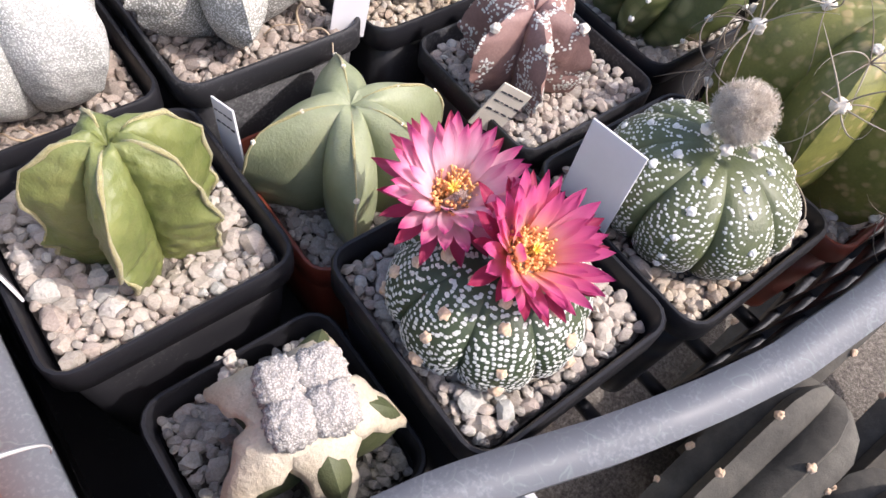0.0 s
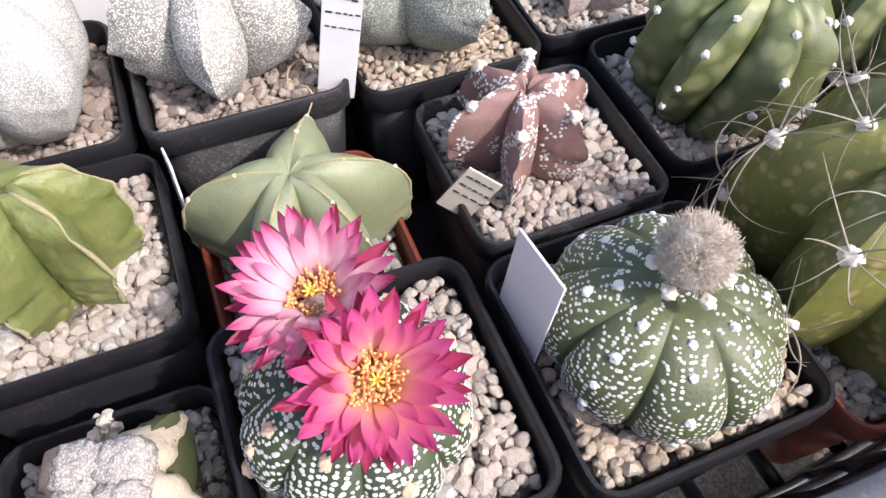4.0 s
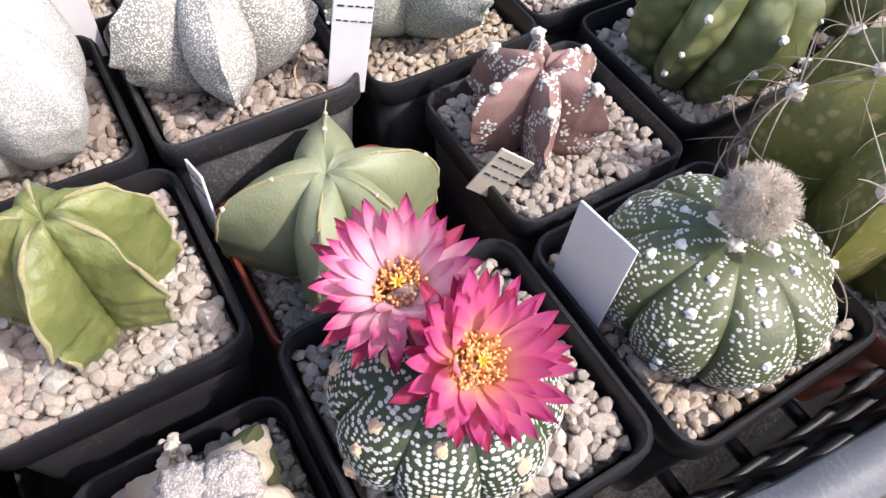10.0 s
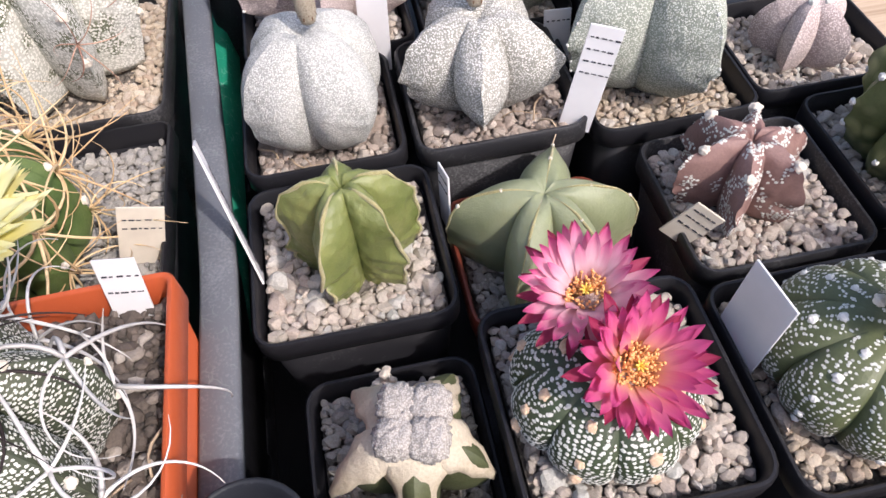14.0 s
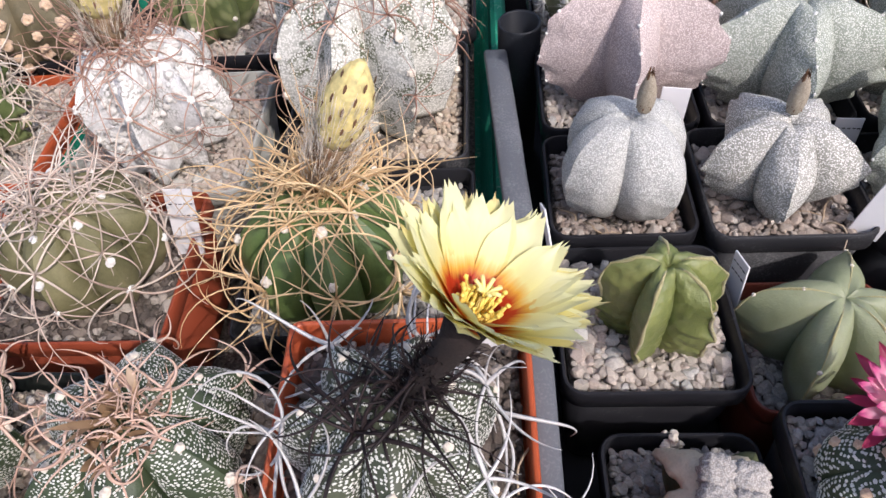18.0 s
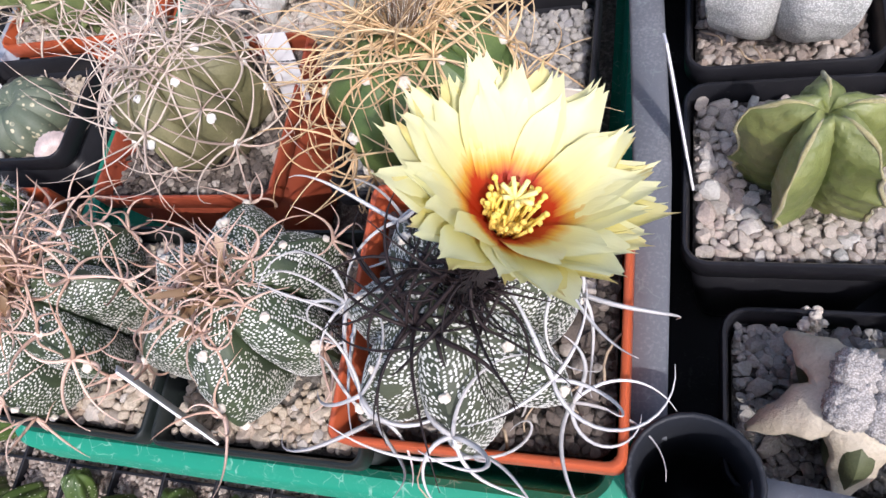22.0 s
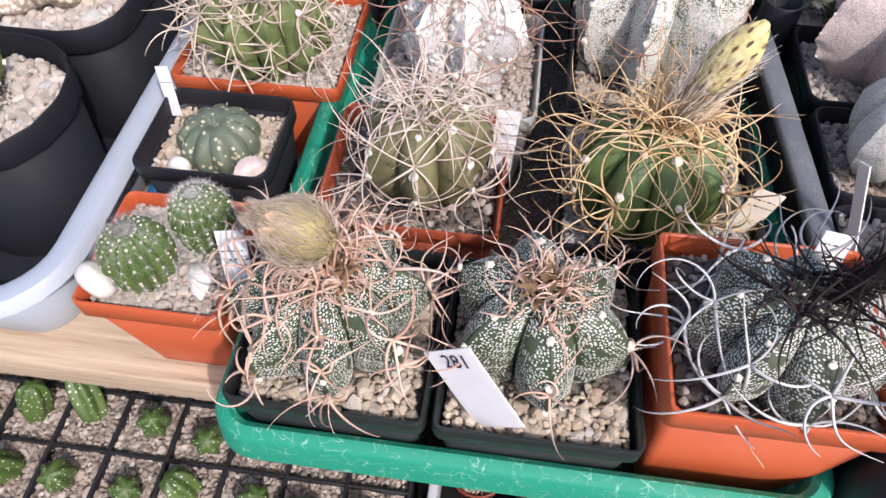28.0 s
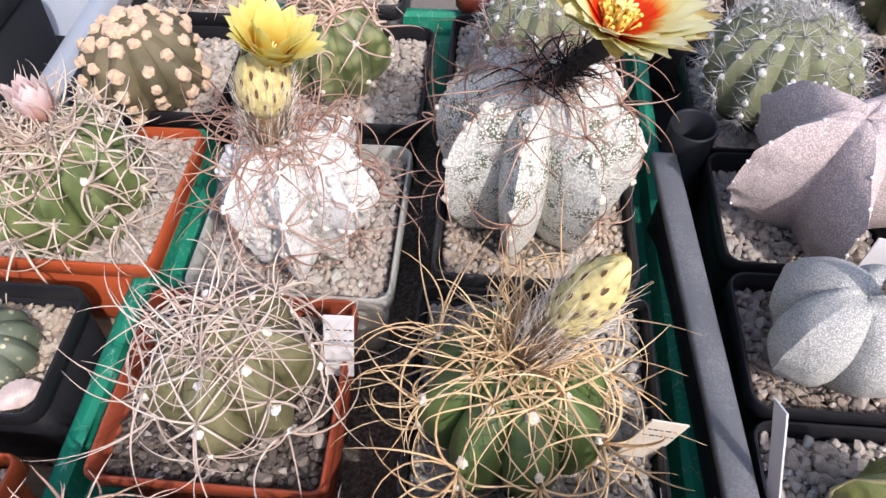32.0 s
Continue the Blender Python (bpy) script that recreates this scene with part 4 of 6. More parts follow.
# ---- cacti of the crate ----
YG = skin("yellow_green_skin", (0.105, 0.135, 0.036), (0.25, 0.27, 0.095), rough=0.42, sss=0.1, wrinkle=0.5, grain=0.12)
GG = skin("grey_green_skin", (0.20, 0.23, 0.125), (0.30, 0.325, 0.20), rough=0.5, sss=0.08, grain=0.10)
EDGE = wool_mat("brown_rib_edge", (0.29, 0.26, 0.10), (0.46, 0.41, 0.21))
AST1 = skin("dark_green_star_skin", (0.030, 0.046, 0.022), (0.060, 0.082, 0.036), rough=0.5)
AST2 = skin("mid_green_star_skin", (0.072, 0.088, 0.038), (0.128, 0.148, 0.064), rough=0.48)
FLECK = wool_mat("white_fleck_wool", (0.62, 0.62, 0.56), (0.82, 0.82, 0.77))
PURP = skin("purple_brown_skin", (0.22, 0.12, 0.105), (0.38, 0.235, 0.205), rough=0.6)
WHITE1 = skin("white_flecked_skin", (0.36, 0.365, 0.335), (0.45, 0.45, 0.42), (0.68, 0.675, 0.645), 1800, 0.33, 0.18, rough=0.85, wrinkle=1.0)
WHITE2 = skin("white_dotted_skin", (0.28, 0.275, 0.235), (0.38, 0.37, 0.33), (0.78, 0.76, 0.72), 1450, 0.33, 0.15, rough=0.85, wrinkle=0.9)
WHITE3 = skin("greenish_white_skin", (0.25, 0.28, 0.225), (0.36, 0.39, 0.325), (0.64, 0.65, 0.59), 1450, 0.32, 0.16, rough=0.8, wrinkle=1.0)
PINK = skin("pinkish_grey_skin", (0.42, 0.335, 0.315), (0.53, 0.44, 0.42), (0.72, 0.62, 0.60), 1450, 0.33, 0.16, rough=0.85, wrinkle=1.0)
RIBG = skin("ribbed_green_skin", (0.075, 0.10, 0.032), (0.175, 0.205, 0.080), (0.26, 0.28, 0.13), 120, 0.25, 0.3, rough=0.45, sss=0.06)
CORK = skin("corky_pale_skin", (0.46, 0.39, 0.28), (0.66, 0.59, 0.47), rough=0.85, wrinkle=0.8)


def rib_edges(ob, vs, n, nu, nv, mat, r=0.0007, u0=0.1, u1=0.97, label="dry brownish rib edge"):
    for rib in range(n):
        path = [on_rib(vs, n, nu, nv, rib, u0 + (u1 - u0) * k / 16)[0] for k in range(17)]
        part("rib_edge", mesh("rib_edge", *tube(path, r, 6, lambda t: 0.8 + 0.4 * math.sin(t * 17)), mat), ob, label)


c, vs = cactus((0.038, 0.034, 0.077), "yellow-green star-shaped cactus with five wavy ribs", YG, 5, 0.0222, 0.045, 0.52, None, angles=(6, 92, 172, 243, 312), belly=0.46, base=0.84, dip=0.12, nu=36, nv=52, wob=0.05, seed=4, flat=2.5, sides=(1.08, 0.80, 1.05, 1.08, 1.06), pleat=0.10, bulge=0.10, scallop=0.03, lump=0.055)
rib_edges(c, vs, 5, 36, 52, EDGE, 0.0007)
c, vs = cactus((0.106, 0.0325, 0.058), "smooth grey-green star cactus with five broad ribs", GG, 5, 0.0350, 0.0425, 0.57, "cream", 0.0007, (0.62, 0.84), angles=(66, 166, 240, 300, 355), belly=0.42, base=0.80, dip=0.08, nu=28, nv=36, wob=0.03, seed=9, flat=2.35, pleat=0.04, bulge=0.10, sides=(1.0, 1.0, 1.0, 0.98, 1.05))
rib_edges(c, vs, 5, 28, 36, EDGE, 0.0005)
fc, vs = cactus((0.103, -0.0395, 0.084), "round dark green cactus densely speckled white, in flower", AST1, 8, 0.0275, 0.0275, 0.10, "tan", 0.0018, (0.30, 0.50, 0.68, 0.82), spin=10, q=4.5, belly=0.36, base=0.84, dip=0.10, nu=20, nv=28, flat=2.1, seed=2, wob=0.02)
dot_rows(fc, vs, 8, 20, 28, FLECK, 0.00056, 0.00118, 0.35, 1.25, edge=0.48, drop=0.04, seed=11, row=0.00150)
ac, vs = cactus((0.183, -0.0465, 0.080), "round green cactus with eight ribs and white speckles", AST2, 8, 0.0312, 0.0320, 0.13, "white", 0.00115, (0.22, 0.38, 0.54, 0.69, 0.82), spin=22, q=4.0, belly=0.38, base=0.82, dip=0.10, nu=20, nv=28, flat=2.15, seed=5, wob=0.02)
dot_rows(ac, vs, 8, 20, 28, FLECK, 0.00046, 0.00112, 0.40, 1.25, u0=0.10, edge=0.44, drop=0.12, thin=0.08, seed=12, row=0.00150)
c, vs = cactus((0.182, 0.034, 0.0735), "purple-brown star cactus with white scaly flecks", PURP, 6, 0.0245, 0.033, 0.56, "cream", 0.0019, (0.74,), angles=(5, 62, 120, 180, 240, 302), belly=0.44, base=0.84, dip=0.16, nu=20, nv=32, wob=0.07, seed=8, flat=2.4, sides=(1, 0.95, 1.0, 1.05, 1.08, 1.0), bulge=0.04, pleat=0.09, lump=0.04)
dot_rows(c, vs, 6, 20, 32, FLECK, 0.00062, 0.0013, 0.2, 1.1, edge=0.45, keel=0.0, drop=0.42, thin=0.50, seed=13)
c, vs = cactus((0.033, 0.101, 0.078), "chalk-white bishop's cap cactus with four smooth ribs", WHITE1, 4, 0.0315, 0.055, 0.36, None, angles=(35, 125, 212, 305), belly=0.52, base=0.34, tuck=2.2, dip=0.10, nu=30, nv=44, wob=0.03, seed=3, flat=2.0, bulge=0.18, scallop=0.012, pleat=0.02, lump=0.012, sides=(1.02, 0.95, 1.0, 1.0))
w1 = c
c, vs = cactus((0.099, 0.102, 0.080), "white dotted bishop's cap cactus with five ribs", WHITE2, 5, 0.0335, 0.046, 0.48, None, angles=(45, 115, 190, 260, 332), belly=0.54, base=0.36, tuck=1.9, dip=0.10, nu=28, nv=44, wob=0.05, seed=12, flat=2.1, bulge=0.14, scallop=0.028, pleat=0.05, lump=0.015)
w2 = c
c, vs = cactus((0.172, 0.107, 0.076), "greenish white bishop's cap cactus with broad ribs", WHITE3, 4, 0.041, 0.064, 0.46, "white", 0.0006, (0.3, 0.4, 0.5, 0.6, 0.7, 0.8, 0.9), angles=(20, 110, 200, 285), belly=0.50, base=0.42, dip=0.06, nu=28, nv=40, wob=0.04, seed=6, flat=2.1, bulge=0.12, scallop=0.03, pleat=0.03)
c, vs = cactus((0.258, 0.036, 0.068), "ribbed olive-green cactus leaning in its pot", RIBG, 8, 0.033, 0.055, 0.40, "white", 0.0012, (0.25, 0.45, 0.62, 0.78, 0.9), angles=tuple(12 + 45 * k for k in range(8)), belly=0.52, base=0.62, dip=0.1, nu=16, nv=32, twist=0.45, seed=7, flat=2.5, tilt=(0, 8), wob=0.05, bulge=0.18, scallop=0.03)
c, vs = cactus((0.046, 0.178, 0.074), "pinkish-grey bishop's cap cactus, the tallest of its row", PINK, 5, 0.046, 0.073, 0.56, "white", 0.0007, (0.3, 0.4, 0.5, 0.6, 0.7, 0.8, 0.9), angles=(49, 121, 190, 264, 338), belly=0.52, base=0.34, tuck=1.7, dip=0.05, nu=28, nv=44, wob=0.05, seed=14, flat=2.2, bulge=0.03, scallop=0.04, pleat=0.06, lump=0.02)
c, vs = cactus((0.122, 0.172, 0.074), "grey-green bishop's cap cactus with broad ribs", WHITE3, 5, 0.045, 0.064, 0.52, "white", 0.0007, (0.3, 0.4, 0.5, 0.6, 0.7, 0.8, 0.9), angles=(52, 124, 190, 262, 338), belly=0.52, base=0.40, tuck=1.7, dip=0.1, nu=28, nv=44, wob=0.05, seed=15, flat=2.2, bulge=0.08, scallop=0.04, pleat=0.06, lump=0.02)
c, vs = cactus((0.193, 0.178, 0.074), "dusty grey-green bishop's cap cactus", WHITE3, 5, 0.038, 0.064, 0.5, "white", 0.0007, (0.3, 0.4, 0.5, 0.6, 0.7, 0.8, 0.9), angles=(45, 117, 189, 261, 333), belly=0.52, base=0.5, dip=0.1, nu=28, nv=40, wob=0.08, seed=16, flat=2.5, bulge=0.10, scallop=0.04, pleat=0.05)
c, vs = cactus((0.246, 0.106, 0.070), "dry greyish star cactus", PINK, 5, 0.022, 0.032, 0.5, "white", 0.0015, (0.9,), spin=10, q=0.8, seed=17)
c, vs = cactus((0.33, 0.034, 0.070), "olive-green cactus with pale woolly tips", RIBG, 6, 0.026, 0.044, 0.4, "white", 0.0018, (0.6, 0.75, 0.9), spin=10, q=0.9, seed=18)

# pale horned cactus with a woolly crown
DARKG = skin("dark_dull_green_skin", (0.06, 0.075, 0.03), (0.12, 0.13, 0.06), rough=0.6)
hc, vs = cactus((0.047, -0.0405, 0.064), "pale corky cactus with pointed horns and grey woolly crown", DARKG, 5, 0.0225, 0.033, 0.50, None, angles=(50, 129, 194, 259, 327), q=1.0, belly=0.55, base=0.75, nu=20, wob=0.08, seed=21, flat=2.6)


def horn(ang, reach, drop, w):
    """A pale tapering horn that grows out of the crown and bends down."""
    a = radians(ang)
    vs = []
    for k in range(12):
        t = k / 11
        r = 0.002 + reach * t ** 0.85
        z = 0.034 - drop * t ** 2.0
        hw = w * (1 - 0.88 * t ** 1.5) * (1 + 0.12 * math.sin(k * 1.7 + ang))
        hh = 0.0062 * (1 - 0.70 * t)
        for s in range(10):
            q = 2 * math.pi * s / 10
            u, v = hw * math.cos(q), hh * math.sin(q) - (0.3 * hh if math.sin(q) < 0 else 0)
            v += (0.0016 * (1 - t) * noise.noise(Vector((u * 260, t * 5, ang))) - 0.0010 * abs(math.cos(q)) ** 3) * (math.sin(q) > 0)
            vs.append((r * math.cos(a) - u * math.sin(a), r * math.sin(a) + u * math.cos(a), z - 0.003 + v))
    return vs, grid_faces(10, 12) + [tuple(range(9, -1, -1)), tuple(range(110, 120))]


for ang, reach, drop, w in ((50, 0.022, 0.012, 0.0092), (129, 0.025, 0.013, 0.0098), (194, 0.027, 0.018, 0.0095), (259, 0.023, 0.022, 0.0098), (327, 0.022, 0.014, 0.0092)):
    part("horn", mesh("horn", *horn(ang, reach, drop, w), CORK), hc, "pale cream corky horn")
FUZZ = skin("felted_grey_wool", (0.30, 0.275, 0.25), (0.40, 0.37, 0.335), (0.52, 0.485, 0.45), 1900, 0.34, 0.30, rough=0.95, wrinkle=1.0)


def felt_pad(seed, r=0.0060):
    """A cushion of felted wool with brain-like folds."""
    bm = bmesh.new()
    bmesh.ops.create_icosphere(bm, subdivisions=4, radius=1)
    out = []
    for v in bm.verts:
        d = v.co.normalized()
        k = 1 / (abs(d.x) ** 4 + abs(d.y) ** 4 + abs(d.z) ** 4) ** 0.25
        fold = abs(noise.noise(d * 5.5 + Vector((seed * 7, 0, 0)))) + 0.5 * abs(noise.noise(d * 12 + Vector((0, seed * 5, 0))))
        p = d * (0.3 + 0.7 * k) * r * (0.86 + 0.34 * fold)
        out.append(Vector((p.x, p.y, p.z * 0.82)))
    fs = [tuple(v.index for v in f.verts) for f in bm.faces]
    bm.free()
    return out, fs


for k in range(4):
    a = radians(30 + 90 * k)
    part("woolly_knob", mesh("knob", *felt_pad(k), FUZZ), hc, "grey felted wool cushion", m=Matrix.Translation((0.0064 * math.cos(a), 0.0064 * math.sin(a), 0.0365)) @ Euler((0.12 * math.sin(a), -0.12 * math.cos(a), radians(30 + 45))).to_matrix().to_4x4())

# curly-spined big green cactus at the crate's edge
CURL = spine_mat("grey_curly_spine", (0.12, 0.085, 0.06), (0.42, 0.36, 0.28))
curl_set = spine_set("curly", CURL, 4, count=7, length=0.030, spread=(30, 80), curl=2.4, radius=0.00032, segs=12, wild=0.6)
BIGG = skin("big_yellow_green_skin", (0.105, 0.115, 0.022), (0.225, 0.22, 0.055), (0.33, 0.26, 0.11), 260, 0.25, 0.25, patch=0.5, rough=0.5, sss=0.06)
c, vs = cactus((0.254, -0.046, 0.058), "large yellow-green ribbed cactus with curly dry spines", BIGG, 6, 0.044, 0.075, 0.42, "cream", 0.0022, (0.28, 0.5, 0.70, 0.86), curl_set, (0.28, 0.5, 0.70, 0.86), spin=18, q=0.85, belly=0.5, base=0.7, nu=18, wob=0.05, seed=22, flat=2.4)

# dried woolly flower on the round cactus
TUFTW = spine_mat("grey_wool_hair", (0.62, 0.53, 0.43), (0.84, 0.77, 0.67))
DRYWOOL = wool_mat("tan_grey_felt", (0.40, 0.33, 0.26), (0.62, 0.54, 0.44))
rng = random.Random(40)
hairs = []
for k in range(3800):
    d = Vector((rng.gauss(0, 1), rng.gauss(0, 1), rng.gauss(0.3, 1))).normalized()
    p = Vector((0, 0, 0.008)) + d * 0.0070
    q = p + (d + 0.5 * Vector((rng.gauss(0, 1), rng.gauss(0, 1), rng.gauss(0.4, 1)))).normalized() * rng.uniform(0.0012, 0.0036)
    hairs.append(tube([p, (p + q) / 2 + 0.0006 * Vector((rng.gauss(0, 1), rng.gauss(0, 1), rng.gauss(0, 1))), q], 0.00009, 3, lambda t: 1 - 0.7 * t))
dry = part("dried_flower", mesh("dried_flower", *[(lambda b: ([v + Vector((0, 0, 0.008)) for v in b[0]], b[1]))(blob(0.0074, 1.1, 0.3, 5, 3)) for _ in (0,)][0], DRYWOOL), ac, "withered grey-brown woolly flower remains", m=Matrix.Translation((0, 0.001, 0.036)))
part("hair", mesh("hair", *merge(hairs), TUFTW), dry, kind="stuff")
for k in range(6):
    a = k * 1.05
    part("areole", TUFT["cream"][k % 3], ac, m=Matrix.Translation((0.0085 * math.cos(a), 0.0085 * math.sin(a), 0.0375)) @ Matrix.Scale(0.0018, 4))

# ---- pink flowers ----
PINK_IN = petal_mat("pink_petal", [(0.0, (0.48, 0.07, 0.05)), (0.12, (0.66, 0.20, 0.09)), (0.26, (0.80, 0.40, 0.24)), (0.45, (0.80, 0.34, 0.35)), (0.65, (0.72, 0.17, 0.32)), (0.85, (0.60, 0.085, 0.25)), (1.0, (0.44, 0.04, 0.16))], 0.020, 0.35)
PINK_PALE = petal_mat("pale_pink_petal", [(0.0, (0.66, 0.18, 0.17)), (0.25, (0.82, 0.52, 0.56)), (0.5, (0.84, 0.60, 0.66)), (0.75, (0.76, 0.32, 0.45)), (0.9, (0.62, 0.11, 0.27)), (1.0, (0.44, 0.04, 0.17))], 0.020, 0.35)
PINK_OUT = petal_mat("dark_pink_petal", [(0.0, (0.42, 0.07, 0.11)), (0.6, (0.48, 0.06, 0.15)), (1.0, (0.32, 0.025, 0.08))], 0.018)
STAM = plain("orange_stamen", (0.82, 0.43, 0.17), 0.6, 0.25, 900)
PIST = plain("yellow_pistil", (0.86, 0.62, 0.12), 0.5, 0.1)
flower(fc, fc.matrix_basis.inverted() @ Vector((0.1070, -0.0425, 0.1110)), fc.matrix_basis.to_3x3().inverted() @ Vector((0.05, -0.40, 0.9)), 0.0200, [(19, 42, 1.0, PINK_IN), (19, 49, 0.99, PINK_IN), (15, 57, 0.92, PINK_IN), (16, 30, 0.95, PINK_OUT)], None, STAM, PIST, W=0.205, stamens=230, seed=3, label="open deep pink flower with orange stamens", centre_r=0.29, cup=-0.04, arch=-0.02, tip=1.1, jitter=9)
flower(fc, fc.matrix_basis.inverted() @ Vector((0.1015, -0.0195, 0.1125)), fc.matrix_basis.to_3x3().inverted() @ Vector((-0.15, -0.22, 0.95)), 0.0205, [(19, 40, 1.0, PINK_PALE), (18, 49, 0.99, PINK_PALE), (14, 58, 0.92, PINK_PALE), (16, 22, 0.95, PINK_OUT)], None, STAM, PIST, W=0.20, stamens=130, seed=8, label="open pale pink flower with magenta tips", centre_r=0.26, cup=-0.04, arch=-0.02, tip=1.1, jitter=9)
TUBE = wool_mat("woolly_flower_tube", (0.20, 0.10, 0.08), (0.55, 0.40, 0.34))
for a, b in (((0.103, -0.042, 0.106), (0.1065, -0.0433, 0.113)), ((0.1025, -0.036, 0.106), (0.1015, -0.020, 0.1145))):
    inv = fc.matrix_basis.inverted()
    part("flower_tube", mesh("flower_tube", *tube([inv @ Vector(a), inv @ ((Vector(a) + Vector(b)) / 2), inv @ Vector(b)], 0.0042, 12, lambda t: 0.7 + 0.5 * t), TUBE), fc, "woolly tube below the flower")


# ---- left tray: pots ----
DP = "dark green-black square pot in the green tray"
potted("left_front", -0.2660, -0.1815, -0.0740, 0.0110, 0.0895, 0.080, DARK_GREEN, DP, "warm", "cream gravel around a spiny speckled cactus", [(-0.228, -0.030, 0.033)], 0.006, size=(0.0022, 0.0046), corner=0.005, turn=-1.0)
potted("mid_front", -0.1800, -0.0960, -0.0745, 0.0100, 0.0890, 0.080, DARK_GREEN, DP, "warm", "cream gravel around a star-ribbed cactus", [(-0.141, -0.027, 0.031)], 0.006, size=(0.0022, 0.0046), corner=0.005, turn=0.5)
potted("red", -0.0950, -0.0125, -0.0685, 0.0130, 0.1195, 0.092, ORANGE, "bright orange square plastic pot standing high in the tray", "soil", "dark soil and gravel around a flowering cactus", [(-0.055, -0.036, 0.026)], 0.008, corner=0.004, band=0.013, turn=0.5)
potted("white_spined", -0.2565, -0.1615, 0.0280, 0.1150, 0.0800, 0.070, TERRA, "terracotta-red square plastic pot", "soil", "dark gritty soil with grey stones", [(-0.204, 0.072, 0.026)], 0.008, corner=0.005)
potted("golden", -0.1350, -0.0315, 0.0290, 0.1260, 0.0800, 0.070, BLACK, "black square plastic pot", "grey", "grey gravel under a golden-spined cactus", [(-0.092, 0.064, 0.028)], 0.008, corner=0.006)
potted("snowy", -0.2460, -0.1475, 0.1170, 0.2160, 0.0760, 0.066, MILKY, "cloudy whitish square pot", "pale", "pale gravel around a snow-white cactus", [(-0.195, 0.160, 0.030)], 0.006, corner=0.008)
potted("banded", -0.1310, -0.0345, 0.1310, 0.2330, 0.0800, 0.070, BLACK_DUSTY, "black square plastic pot", "warm", "cream gravel around a large banded cactus", [(-0.086, 0.185, 0.038)], 0.007, corner=0.008)
potted("double", -0.3555, -0.2845, -0.0335, 0.0360, 0.0785, 0.0785, ORANGE, "orange square pot on the pine board", "pale", "pale gravel with shells around two small cacti", [(-0.330, -0.007, 0.015), (-0.307, 0.018, 0.013)], 0.005, corner=0.005, taper=0.66, band=0.012)
potted("small", -0.3610, -0.2850, 0.0490, 0.1130, 0.0810, 0.072, BLACK, BP, "warm", "cream gravel with shells around a lobed cactus", [(-0.3205, 0.078, 0.019)], 0.011)
potted("spiny_back", -0.3720, -0.2660, 0.1290, 0.2240, 0.0735, 0.068, ORANGE, "wide orange plastic pot", "pale", "pale grey gravel under a shaggy cactus", [(-0.318, 0.166, 0.030)], 0.004, corner=0.006)
potted("back_left", -0.3500, -0.2600, 0.2300, 0.3100, 0.0780, 0.070, BLACK, BP, "pale", "pale gravel around a knobbly cactus", [(-0.304, 0.252, 0.022)], 0.006, singles=False)
potted("back_mid", -0.2500, -0.1450, 0.2300, 0.3200, 0.0760, 0.066, BLACK, BP, "pale", "pale gravel in a back-row pot", [(-0.20, 0.275, 0.02)], 0.006, singles=False)
potted("back_right", -0.1350, -0.0300, 0.2420, 0.3320, 0.0780, 0.068, BLACK, BP, "pale", "pale gravel in a back-row pot", [(-0.08, 0.285, 0.02)], 0.006, singles=False)
potted("back_far", 0.0020, 0.0900, 0.2200, 0.3000, 0.0800, 0.07, BLACK, BP, "pale", "pale gravel in a back-row pot", [(0.045, 0.26, 0.025)], 0.006, singles=False)

for k, (x, y) in enumerate(((-0.345, 0.320), (-0.245, 0.335), (-0.135, 0.345), (-0.035, 0.340), (0.10, 0.222), (0.185, 0.222), (0.10, 0.310), (0.19, 0.310))):
    potted("back_row_%d" % k, x, x + 0.078, y, y + 0.078, 0.079, 0.07, (BLACK, BLACK_DUSTY, BROWN_POT)[k % 3], "square plastic pot in the back row", "pale", "pale gravel in a back-row pot", [(x + 0.039, y + 0.039, 0.02)], 0.005, singles=False)

# ---- left tray: cacti ----
CAP = skin("dark_green_cap_skin", (0.028, 0.046, 0.022), (0.065, 0.092, 0.040), rough=0.55)
CAPW = skin("grey_green_cap_skin", (0.036, 0.048, 0.026), (0.085, 0.095, 0.055), rough=0.6)
OLIVE = skin("grey_olive_skin", (0.13, 0.125, 0.055), (0.26, 0.24, 0.125), rough=0.6)
LEAF = skin("fresh_green_skin", (0.06, 0.11, 0.03), (0.14, 0.20, 0.06), rough=0.5, sss=0.05)
SNOW = skin("snow_white_skin", (0.30, 0.30, 0.26), (0.45, 0.44, 0.40), (0.80, 0.79, 0.77), 700, 0.45, 0.2, rough=0.9, fcover=0.75)
BAND = skin("banded_white_skin", (0.10, 0.12, 0.07), (0.19, 0.20, 0.13), (0.74, 0.73, 0.68), 900, 0.42, 0.12, rough=0.75, fcover=0.6)
TAN_SP = spine_mat("tan_spine", (0.46, 0.27, 0.185), (0.74, 0.55, 0.45))
GOLD_SP = spine_mat("golden_spine", (0.58, 0.35, 0.17), (0.82, 0.62, 0.36))
WHITE_SP = spine_mat("cream_spine", (0.48, 0.345, 0.28), (0.76, 0.66, 0.56))
DARK_SP = spine_mat("black_spine", (0.008, 0.006, 0.007), (0.035, 0.024, 0.024), 0.2)
GREY_SP = spine_mat("grey_white_spine", (0.40, 0.38, 0.37), (0.72, 0.70, 0.68))
BUSH_SP = spine_mat("bristle_spine", (0.52, 0.40, 0.31), (0.78, 0.69, 0.58))
RED_SP = spine_mat("reddish_brown_spine", (0.26, 0.12, 0.08), (0.55, 0.36, 0.27))
tan_set = spine_set("tan", TAN_SP, 8, count=6, length=0.028, spread=(30, 95), curl=3.4, radius=0.00072, segs=14, wild=1.1)
